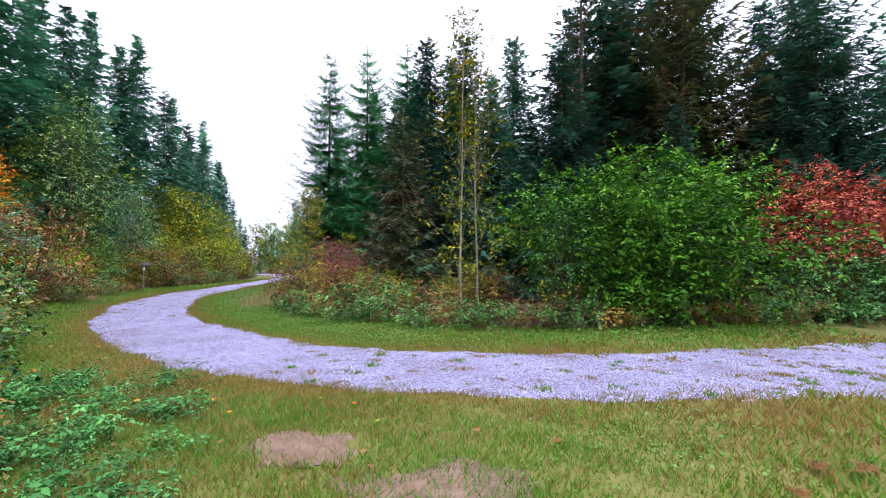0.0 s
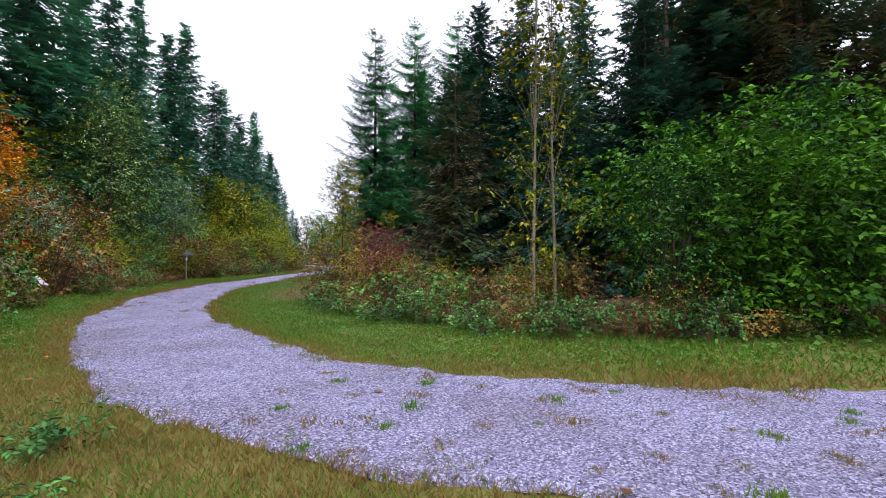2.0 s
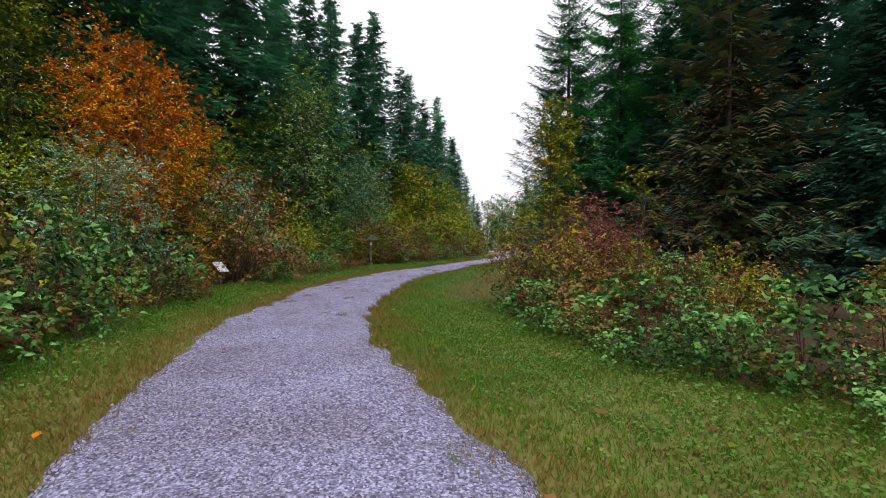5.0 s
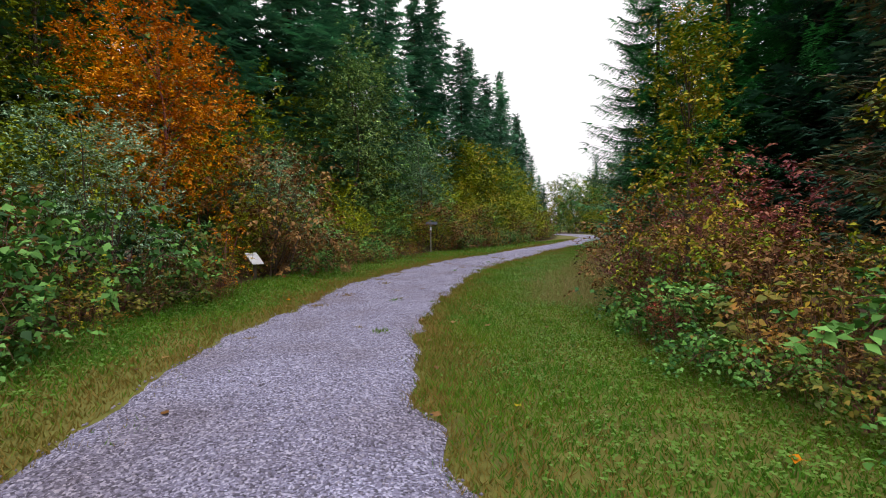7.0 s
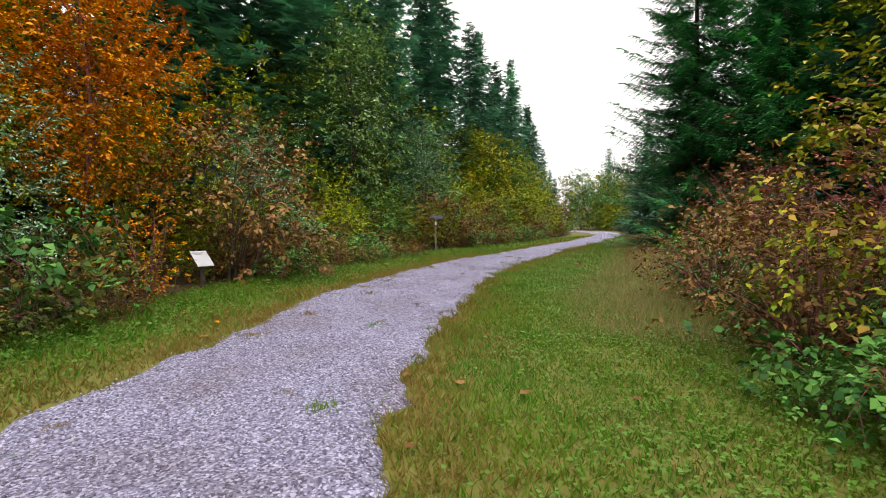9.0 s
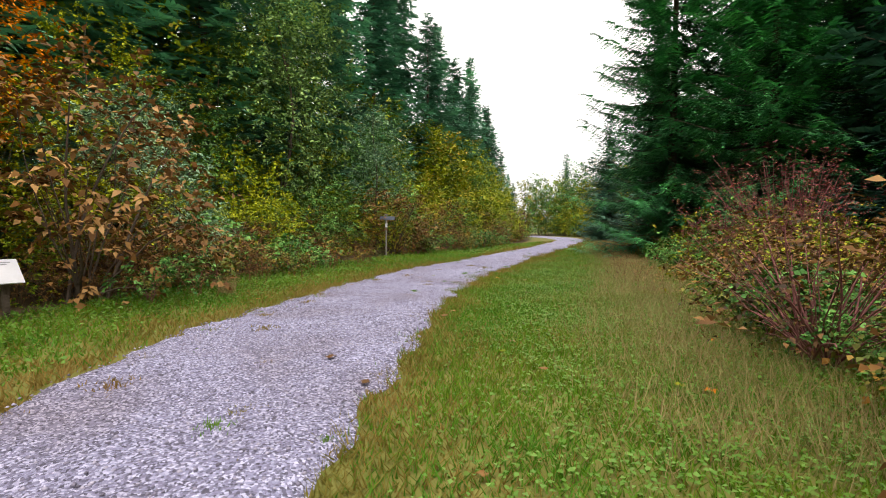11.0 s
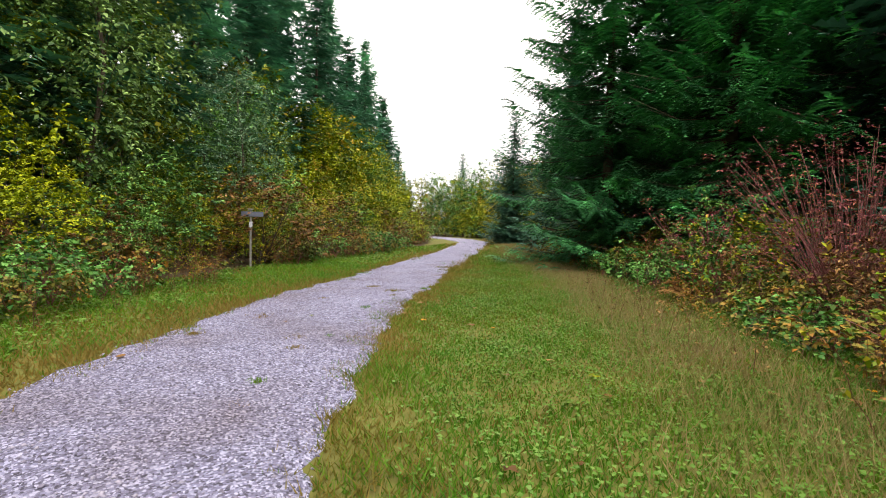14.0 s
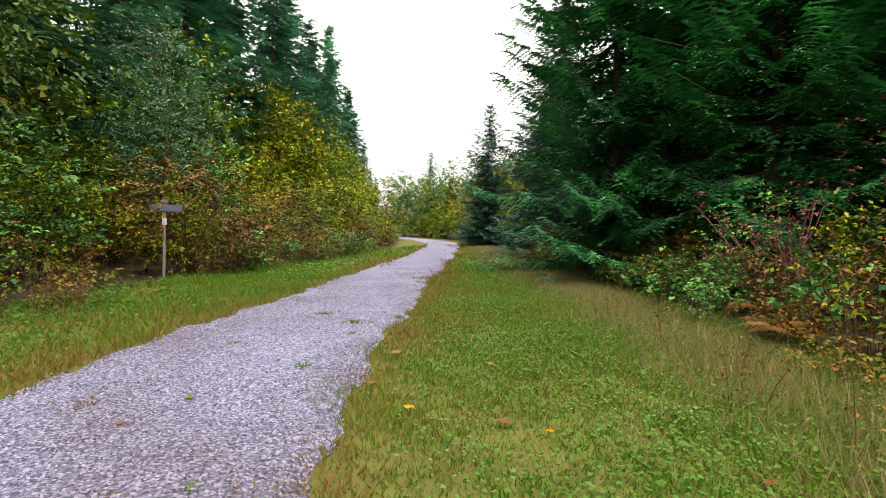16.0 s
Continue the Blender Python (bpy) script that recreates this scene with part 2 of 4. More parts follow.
def leaves(base, way, face, size, broad=0.55):
    """Leaf blades as folded four-cornered shapes: from base, along way, facing face."""
    way = unit(way)
    side = unit(np.cross(way, face))
    nor = np.cross(side, way)
    s = size[:, None]
    mid = base + way * s * 0.45
    v = np.stack((base, mid + side * s * broad / 2 + nor * s * 0.12, base + way * s - nor * s * 0.1, mid - side * s * broad / 2 + nor * s * 0.12), 1)
    return v.reshape(-1, 3), np.arange(len(base) * 4).reshape(-1, 4)


def lumps(d, rng, k=2.2, amp=0.3):
    w = rng.normal(0, k, (5, 3))
    ph = rng.uniform(0, 6.28, 5)
    return 1 + amp * np.sin(d @ w.T + ph).mean(1) * 1.6


def twig_leaves(rng, centre, out, spread, twigs, per, size, up=0.35, broad=0.55, droop=0.25):
    """Twigs in tufts round each centre, leaves on both sides of each twig."""
    n = len(centre) * twigs
    c = np.repeat(centre, twigs, 0)
    o = np.repeat(out, twigs, 0)
    p = c + rng.normal(0, 1, (n, 3)) * spread * np.array((1, 1, 0.75))
    d = unit(o * 0.7 + UP * up + rng.normal(0, 0.6, (n, 3)))
    ln = rng.uniform(0.6, 1.3, n) * size * per * 0.42
    t = np.tile((np.arange(per) + 0.7) / per, n)
    p, d, ln = np.repeat(p, per, 0), np.repeat(d, per, 0), np.repeat(ln, per)
    side = unit(np.cross(d, UP) + 1e-3)
    sign = np.tile(np.where(np.arange(per) % 2, 1.0, -1.0), n)[:, None]
    base = p + d * (ln * t)[:, None] - UP * (droop * ln * t * t)[:, None]
    way = d * 0.5 + side * sign * 0.8 - UP * droop + rng.normal(0, 0.3, (len(p), 3))
    face = UP + d * 0.3 + rng.normal(0, 0.45, (len(p), 3))
    return leaves(base, way, face, size * rng.uniform(0.6, 1.25, len(p)), broad)


def bent(a, b, rng, bow=0.15, n=6):
    a, b = np.asarray(a, float), np.asarray(b, float)
    t = np.linspace(0, 1, n)[:, None]
    ln = np.linalg.norm(b - a)
    off = rng.normal(0, bow * ln * 0.5, 3)
    lift = np.array((0, 0, bow * ln))
    return a + (b - a) * t + (off + lift) * (t * (1 - t)) + np.sin(t * 9) * rng.normal(0, 0.012 * ln, 3)


# ---- kinds of plants ----


def shrub(name, label, category, mat, seed, h, r, low=0.1, clumps=60, twigs=7, per=7, size=0.09, stems=6, spread=0.3,
          bark=None, thick=0.022, column=False, broad=0.55, trunk=0.0, group=""):
    """A broad-leaved shrub or small tree: stems that rise from one base, and tufts of leaves."""
    rng = np.random.default_rng(seed)
    ob = tagged(new(name), label, category, group)
    d = unit(rng.normal(0, 1, (clumps, 3)))
    rad = rng.uniform(0, 1, clumps) ** 0.33 * lumps(d, rng)
    z0, z1 = h * low, h
    c = np.stack((d[:, 0] * r * rad, d[:, 1] * r * rad, (z0 + z1) / 2 + d[:, 2] * (z1 - z0) / 2 * rad), 1)
    if column:
        f = rng.uniform(0, 1, clumps) ** 0.8
        a = rng.uniform(0, 6.28, clumps)
        rr = r * (1 - f * 0.85) * rng.uniform(0.15, 1.0, clumps)
        c = np.stack((np.cos(a) * rr, np.sin(a) * rr, z0 + (z1 - z0) * f), 1)
    c[:, 2] = np.maximum(c[:, 2], 0.12)
    out = unit(c - np.array((0, 0, (z0 + z1) * 0.45)))
    part("foliage", twig_leaves(rng, c, out, spread, twigs, per, size, broad=broad), mat, ob)
    bark = bark or M_BARK
    if trunk:
        top = np.array((rng.normal(0, 0.05) * r, rng.normal(0, 0.05) * r, h * 0.93))
        line = bent((0, 0, -0.05), top, rng, 0.03, 9)
        part("trunk", tube(line, np.linspace(trunk, 0.006, 9), 7), bark, ob, smooth=True)
        pick = rng.choice(clumps, min(clumps, stems * 3), replace=False)
        tw = []
        for k in pick:
            j = np.clip((c[k, 2] * 0.8) / top[2], 0.1, 0.95) * 8
            at = line[int(j)]
            tw.append(tube(bent(at, c[k], rng, 0.12, 4), np.linspace(trunk * 0.16, 0.003, 4), 4))
        part("twigwork", joined(tw), bark, ob)
    else:
        pick = rng.choice(clumps, min(clumps, stems * 4), replace=False)
        for k in pick[:stems]:
            foot = np.array((rng.normal(0, 0.08) * r, rng.normal(0, 0.08) * r, -0.05))
            part("stem", tube(bent(foot, c[k], rng, 0.2, 7), np.linspace(thick, 0.005, 7), 5), bark, ob, smooth=True)
        tw = [tube(bent((c[k, 0] * 0.15, c[k, 1] * 0.15, 0.05 + c[k, 2] * 0.1), c[k], rng, 0.2, 5), np.linspace(thick * 0.5, 0.003, 5), 4) for k in pick[stems:]]
        part("twigwork", joined(tw), bark, ob)
    return ob


def conifer(name, label, mat, seed, h, r, whorl=0.46, per=8, droop=0.5, lift=0.3, twig=0.95, seg=5, z0=0.3, power=0.85,
            needle=0.12, step=0.12, hang=0.34, dense=1.0, bare=0.12, loose=0.5, stray=0.2, trunk=None, bark=None, category="tree", group=""):
    """A conifer: whorls of boughs on a tapered trunk, each bough with side twigs full of needles."""
    rng = np.random.default_rng(seed)
    ob = tagged(new(name), label, category, group)
    P, D, L, W, boughs = [], [], [], [], []
    z = z0
    while z < h - 0.15:
        f = (z - z0) / (h - z0)
        for k in range(per):
            ln = r * max(0.02, (1 - f)) ** power * rng.uniform(0.62, 1.12) + 0.12
            az = rng.uniform(0, 6.283)
            zz = z + rng.uniform(-loose, loose) * whorl
            o = np.array((np.cos(az), np.sin(az), 0))
            dr = droop * (1 - f * 0.9) * rng.uniform(0.7, 1.3) - 0.2 * f
            m = max(3, int(ln / step))
            s = np.linspace(bare, 1, m)
            z_at = lambda q: zz - ln * (dr * q - lift * q ** 2.6)
            pts = o[None] * (ln * s)[:, None] + UP * z_at(s)[:, None]
            tan = unit(np.gradient(pts, axis=0))
            q = np.array((0, 0.5, 1.0))
            boughs.append(tube(o[None] * (ln * q)[:, None] + UP * z_at(q)[:, None], np.array((0.010 + 0.004 * ln, 0.006 + 0.002 * ln, 0.002)), 3))
            sd = np.cross(tan, UP)
            for sg in (-1, 1):
                keep = rng.uniform(0, 1, m) < dense
                P.append(pts[keep])
                D.append(unit(tan * 0.65 + sd * sg * 0.8 - UP * hang + rng.normal(0, stray, (m, 3)))[keep])
                L.append((twig * (1.05 - 0.62 * s) * rng.uniform(0.6, 1.15, m) * min(1, 0.22 + 1.2 * ln / r))[keep])
                W.append(np.full(keep.sum(), min(1, 0.28 + 1.3 * ln / r)))
            P.append(pts[-1:])
            D.append(tan[-1:])
            L.append(np.array([twig * 0.6 * min(1, 0.3 + ln / r)]))
            W.append(np.array([min(1, 0.28 + 1.3 * ln / r)]))
        z += whorl
    P, D, L = np.concatenate(P), np.concatenate(D), np.concatenate(L)
    n = len(P)
    t = np.tile((np.arange(seg) + 0.5) / seg, n)
    p, d, ln = np.repeat(P, seg, 0), np.repeat(D, seg, 0), np.repeat(L, seg)
    c = p + d * (ln * t)[:, None] - UP * (0.4 * ln * t * t)[:, None]
    sd = unit(np.cross(d, UP))
    a = (ln / seg * 0.62)[:, None]
    w = (np.repeat(np.concatenate(W), seg) * needle * (1.15 - 0.5 * t) * rng.uniform(0.7, 1.25, len(t)))[:, None]
    v = []
    for sg in (-1, 1):
        tip = c + (sd * sg * 0.85 + d * 0.75 - UP * rng.uniform(0.0, 0.4, (len(t), 1))) * w
        v.append(np.stack((c - d * a, c + d * a, tip), 1))
    v = np.concatenate(v, 1).reshape(-1, 3)
    part("foliage", (v, np.arange(len(v)).reshape(-1, 3)), mat, ob)
    part("branchwork", joined(boughs), bark or M_BARK, ob)
    tr = trunk or 0.012 * h
    zs = np.linspace(-0.1, h, 8)
    part("trunk", tube(np.stack((0 * zs, 0 * zs, zs), 1), np.linspace(tr, 0.01, 8), 8), bark or M_BARK, ob, smooth=True)
    return ob


def herb(name, label, seed, mat, h=0.9, n=11, r=0.4, leaf=0.05, tops=True, stalk=None, group=""):
    """A clump of upright stalks with small leaves and a withered head."""
    rng = np.random.default_rng(seed)
    ob = tagged(new(name), label, "herb", group)
    C, O = [], []
    for k in range(n):
        a, q = rng.uniform(0, 6.28), r * rng.uniform(0, 1) ** 0.5
        foot = np.array((np.cos(a) * q, np.sin(a) * q, -0.03))
        hh = h * rng.uniform(0.55, 1.1)
        top = foot * 1.5 + np.array((rng.normal(0, 0.08), rng.normal(0, 0.08), hh))
        line = bent(foot, top, rng, 0.05, 5)
        part("stalk", tube(line, np.linspace(0.005, 0.002, 5), 3), stalk or M_STALK, ob)
        for s in np.linspace(0.25, 1, 6):
            C.append(foot + (top - foot) * s)
            O.append((rng.normal(), rng.normal(), 0.3))
        if tops:
            for _ in range(3):
                C.append(top + rng.normal(0, 0.035, 3))
                O.append((rng.normal(), rng.normal(), 0.6))
    part("foliage", twig_leaves(rng, np.array(C), unit(np.array(O)), 0.03, 1, 4, leaf * 1.15, broad=0.45), mat, ob)
    return ob


def bramble(name, label, seed, mat, h=0.5, r=0.7, n=8, leaf=0.075, per=5, group=""):
    """Arching canes with broad leaves."""
    rng = np.random.default_rng(seed)
    ob = tagged(new(name), label, "undergrowth", group)
    C, O = [], []
    for k in range(n):
        a = rng.uniform(0, 6.28)
        ln, hh = r * rng.uniform(0.6, 1.25), h * rng.uniform(0.6, 1.25)
        t = np.linspace(0, 1, 8)
        o = np.array((np.cos(a), np.sin(a), 0))
        line = o[None] * (ln * t)[:, None] + UP * (hh * np.sin(t * 2.6))[:, None] + rng.normal(0, 0.02, (8, 3))
        part("cane", tube(line, np.linspace(0.006, 0.002, 8), 3), M_REDSTEM, ob)
        for s in range(2, 8):
            C.append(line[s])
            O.append(o + rng.normal(0, 0.6, 3))
    part("foliage", twig_leaves(rng, np.array(C), unit(np.array(O)), 0.09, 2, per, leaf * 1.12, up=0.15, broad=0.75), mat, ob)
    return ob


def fern(name, label, seed, mat, r=0.7, n=9, group=""):
    """Bracken: fronds that arch from one foot, with side leaflets."""
    rng = np.random.default_rng(seed)
    ob = tagged(new(name), label, "fern", group)
    for k in range(n):
        a, ln = rng.uniform(0, 6.28), r * rng.uniform(0.7, 1.2)
        o = np.array((np.cos(a), np.sin(a), 0))
        s = np.repeat(np.linspace(0.2, 1, 22), 2)
        sg = np.tile((-1.0, 1.0), 22)[:, None]
        base = o[None] * (ln * s)[:, None] + UP * (ln * (0.9 * s - 0.75 * s ** 2.2))[:, None]
        tan = unit(o + UP * (0.9 - 1.65 * s ** 1.2)[:, None])
        sd = np.cross(o, UP)
        way = sd * sg + tan * 0.45 - UP * 0.15
        base = base + sd * sg * 0.004
        blade_v, blade_f = leaves(base, way, UP + rng.normal(0, 0.3, (44, 3)), ln * 0.30 * np.sin(0.35 + 2.6 * (1 - s) * 0.9) * np.clip(1.25 - s, 0.2, 1), 0.22)
        rib = np.array([(8 * i, 8 * i + 4, 8 * i + 12, 8 * i + 8) for i in range(21)])
        part("frond", (blade_v, np.concatenate((blade_f, rib))), mat, ob)
    return ob


def put(ob, x, y, rot=0.0, size=1.0, tall=1.0, z=0.0):
    ob.matrix_basis = pose(x, y, z, 0, 0, rot) @ Matrix.Diagonal((size, size, size * tall, 1))
    return ob


class Kind:
    """A kind of plant that is built once and copied after that."""

    every = []

    def __init__(self, made):
        self.made, self.used = made, False
        Kind.every.append(self)

    def at(self, x, y, rot=0.0, size=1.0, tall=1.0, z=0.0):
        m = pose(x, y, z, 0, 0, rot) @ Matrix.Diagonal((size, size, size * tall, 1))
        if not self.used:
            self.used = True
            self.made.matrix_basis = m
            return self.made
        ob = copy_thing(self.made, Matrix.Identity(4))
        ob.matrix_basis = m
        return ob


# ---- the plan: edges of the gravel path and of the thickets, in metres ----
PATH_RIGHT = [(26, 15.5), (14, 11.2), (8.7, 9.4), (5.2, 8.5), (2.0, 8.0), (-0.4, 8.2), (-2.4, 9.0), (-3.1, 9.5), (-4.6, 10.8), (-6.2, 12.3), (-7.8, 14.6), (-8.8, 16.3),
              (-9.8, 18.6), (-10.8, 20.6), (-11.8, 24.0), (-12.4, 26.5), (-13.4, 32.0), (-15.6, 45), (-19.4, 64.7), (-24, 76), (-33, 88)]
PATH_LEFT = [(-36, 86), (-27, 74), (-21.6, 62), (-17.9, 45), (-15.6, 31), (-14.8, 26), (-13.9, 22.0), (-13.0, 19.3), (-12.2, 17.3), (-10.5, 14.5), (-9.4, 12.5), (-8.5, 11.4),
             (-7.5, 10.1), (-5.8, 8.4), (-4.0, 6.9), (-3.2, 6.6), (-2.3, 6.2), (-1.3, 5.7), (0.1, 5.6), (1.9, 5.3), (4.9, 5.4), (9, 6.0), (15, 7.8), (27, 11.8)]
HEDGE_R = [(20, 16), (11.4, 12.6), (6.9, 11.5), (2.6, 10.5), (0, 10.8), (-1.2, 11.4), (-2.7, 12.6), (-4.1, 13.6), (-4.9, 14.6), (-5.4, 16.5), (-6.0, 18.5), (-6.8, 20.8), (-7.4, 23.5),
           (-8.4, 29), (-10.2, 36), (-12.8, 45), (-16, 62), (-21, 76)]
HEDGE_L = [(-6.0, 4.5), (-7.2, 7.3), (-8.7, 9.2), (-10.0, 10.6), (-11.1, 12), (-12.1, 13.6), (-13.6, 16), (-14.6, 18.5), (-15.7, 20.7), (-16.5, 23), (-17.8, 29), (-18.7, 34), (-20.6, 50), (-24, 63), (-31, 78)]


def inside(x, y, poly):
    p = np.array(poly, float)
    q = np.roll(p, -1, 0)
    hit = np.zeros(np.shape(x), bool)
    for (x0, y0), (x1, y1) in zip(p, q):
        if y0 != y1:
            hit ^= ((y0 > y) != (y1 > y)) & (x < (x1 - x0) * (y - y0) / (y1 - y0) + x0)
    return hit


def wobble(x, y, k=1.0):
    return (np.sin(x * 2.1 * k + y * 1.3 * k) + np.sin(x * 4.7 * k - y * 3.9 * k + 1.7) * 0.7 + np.sin(x * 9.1 * k + y * 11.3 * k + 0.6) * 0.6 + np.sin(x * 19 * k - y * 23 * k) * 0.5) / 2


PATH_POLY = PATH_RIGHT + PATH_LEFT


def on_path(x, y, amp=0.11):
    return inside(x + amp * wobble(x, y), y + amp * wobble(y + 3, x + 5), PATH_POLY)


def along(line, step, start=0.0):
    """Points at even steps along a line, each with the way to its left."""
    p = np.array(line, float)
    seg = np.linalg.norm(np.diff(p, axis=0), axis=1)
    s = np.concatenate(([0], np.cumsum(seg)))
    for d in np.arange(start, s[-1], step):
        k = min(np.searchsorted(s, d, "right") - 1, len(seg) - 1)
        w = (p[k + 1] - p[k]) / seg[k]
        yield p[k] + w * (d - s[k]), np.array((-w[1], w[0]))


def ground_z(x, y):
    return 0.02 * wobble(x * 0.6, y * 0.6)


# ---- ground and path ----
def build_ground():
    g = np.concatenate((np.linspace(-900, -62, 8), np.linspace(-60, 40, 101), np.linspace(42, 900, 8)))
    gy = np.concatenate((np.linspace(-900, -22, 8), np.linspace(-20, 110, 131), np.linspace(112, 900, 8)))
    x, y = np.meshgrid(g, gy, indexing="ij")
    v = np.stack((x, y, ground_z(x, y) * ((np.abs(x) < 61) & (np.abs(y) < 110)) - 0.03), -1).reshape(-1, 3)
    i, j = np.meshgrid(np.arange(len(g) - 1), np.arange(len(gy) - 1), indexing="ij")
    k = len(gy)
    f = np.stack((i * k + j, (i + 1) * k + j, (i + 1) * k + j + 1, i * k + j + 1), -1).reshape(-1, 4)
    tagged(part("ground", (v, f), M_GROUND, smooth=True), "grassy soil between path and thickets", "ground", kind="structure")


def sheet(name, test, mat, label, category, x0, x1, y0, y1, cell, lift, rough=0.0, seed=1):
    """A thin sheet of ground with an uneven outline: all cells of a net whose middle passes the test."""
    gx, gy = np.arange(x0, x1, cell), np.arange(y0, y1, cell)
    cx, cy = np.meshgrid(gx + cell / 2, gy + cell / 2, indexing="ij")
    i, j = np.nonzero(test(cx, cy))
    k = len(gy) + 1
    quads = np.stack((i * k + j, (i + 1) * k + j, (i + 1) * k + j + 1, i * k + j + 1), -1)
    used, inv = np.unique(quads.ravel(), return_inverse=True)
    f = inv.reshape(-1, 4)
    v = np.stack((x0 + (used // k) * cell, y0 + (used % k) * cell, np.zeros(len(used))), 1)
    e = np.sort(np.concatenate((f[:, [0, 1]], f[:, [1, 2]], f[:, [2, 3]], f[:, [3, 0]])), 1)
    e, n = np.unique(e, axis=0, return_counts=True)
    rim = e[n == 1]
    for _ in range(4):
        acc, cnt = np.zeros((len(v), 2)), np.zeros(len(v))
        for a, b in ((0, 1), (1, 0)):
            np.add.at(acc, rim[:, a], v[rim[:, b], :2])
            np.add.at(cnt, rim[:, a], 1)
        has = cnt > 0
        v[has, :2] = v[has, :2] * 0.5 + acc[has] / cnt[has, None] * 0.5
    rng = np.random.default_rng(seed)
    v[:, 2] = ground_z(v[:, 0], v[:, 1]) + lift + rng.uniform(-rough, rough, len(v))
    v[np.unique(rim), 2] = ground_z(v[np.unique(rim), 0], v[np.unique(rim), 1]) - 0.028
    return tagged(part(name, (v, f), mat, smooth=True), label, category, kind="structure")


build_ground()
sheet("path", lambda x, y: on_path(x, y), M_GRAVEL, "grey crushed-gravel footpath with ragged grassy edges", "path", -36, 26, 5, 88, 0.1, 0.012, 0.006)
FOREST_R = HEDGE_R + [(-21, 120), (60, 120), (60, 20)]
FOREST_L = HEDGE_L + [(-31, 120), (-60, 120), (-60, 0), (-9, 0)]
sheet("forest_floor", lambda x, y: inside(x + 0.4 * wobble(x, y, 0.5) - 0.5, y - 0.6, FOREST_R), M_LITTER, "dark leaf litter under the spruces", "forest floor", -22, 45, 10, 110, 0.8, 0.0)
sheet("forest_floor", lambda x, y: inside(x + 0.4 * wobble(x, y, 0.5) + 0.7, y - 0.4, FOREST_L), M_LITTER, "dark leaf litter under the thicket", "forest floor", -55, -5, 0, 110, 0.8, 0.0)
sheet("dirt_patch", lambda x, y: ((x + 1.1) / 0.5) ** 2 + ((y - 3.95) / 0.38) ** 2 + 0.7 * wobble(x, y, 2) < 1, M_DIRT, "trodden bare dirt in the grass", "dirt", -3, 2, 2, 5, 0.06, -0.012)
sheet("dirt_patch", lambda x, y: ((x + 0.05) / 0.65) ** 2 + ((y - 3.2) / 0.5) ** 2 + 0.7 * wobble(x, y, 2) < 1, M_DIRT, "trodden bare dirt in the grass", "dirt", -3, 2, 1, 5, 0.06, -0.012)

# ---- grass ----


def blades(x, y, h, w, rng, lean=0.5):
    n = len(x)
    a = rng.uniform(0, 6.283, n)
    side = np.stack((np.cos(a), np.sin(a), 0 * a), 1) * w[:, None] / 2
    foot = np.stack((x, y, ground_z(x, y) - 0.03), 1)
    b = rng.uniform(0, 6.283, n)
    q = h * lean * rng.uniform(0.2, 1.2, n)
    tip = foot + np.stack((np.cos(b) * q, np.sin(b) * q, h + 0.02), 1)
    v = np.stack((foot - side, foot + side, tip), 1).reshape(-1, 3)
    return v, np.arange(n * 3).reshape(-1, 3)


def scatter(rng, n, x0, x1, y0, y1, test):
    x, y = rng.uniform(x0, x1, n), rng.uniform(y0, y1, n)
    k = test(x, y)
    return x[k], y[k]


def off_line(x, y, line):
    """Distance from a line of the plan."""
    best = np.full(np.shape(x), 1e9)
    for (ax, ay), (bx, by) in zip(line, line[1:]):
        t = np.clip(((x - ax) * (bx - ax) + (y - ay) * (by - ay)) / ((bx - ax) ** 2 + (by - ay) ** 2), 0, 1)
        best = np.minimum(best, np.hypot(x - ax - t * (bx - ax), y - ay - t * (by - ay)))
    return best


def verge(x, y):
    """On the grass, with a ragged fringe that creeps over the gravel."""
    edge = np.minimum(off_line(x, y, PATH_RIGHT), off_line(x, y, PATH_LEFT))
    creep = edge < 0.2 + 0.45 * wobble(x * 0.9 + 1, y * 0.9) - 0.25 * np.abs(np.sin(x * 37.1 + y * 91.7))
    return (~on_path(x, y) | creep) & ~inside(x - 0.9, y - 0.9, FOREST_R) & ~inside(x + 1.3, y - 0.6, FOREST_L)


WALKED = [(0, 0), (-1.5, 5.6), (-5.4, 11.7), (-8.2, 16.2), (-10.4, 21), (-12.5, 30)]


def lawn(rng, n, most=1.0):
    """Spots on the verge, thinning out away from the line walked, and how thin they are."""
    x, y = rng.uniform(-21, 9, n), rng.uniform(-3.0, 66, n)
    thin = np.clip((2.2 / np.maximum(off_line(x, y, WALKED), 2.2)) ** 1.7, 0.012, 1)
    k = rng.uniform(0, 1, n) < thin * most
    x, y, thin = x[k], y[k], thin[k]
    k = verge(x, y)
    x, y, thin = x[k], y[k], thin[k]
    bare = np.clip(1.25 - np.minimum(((x + 1.1) / 0.5) ** 2 + ((y - 3.95) / 0.38) ** 2, 0.45 + ((x + 0.05) / 0.65) ** 2 + ((y - 3.2) / 0.5) ** 2), 0, 0.85)
    k = rng.uniform(0, 1, len(x)) > bare
    return x[k], y[k], thin[k]


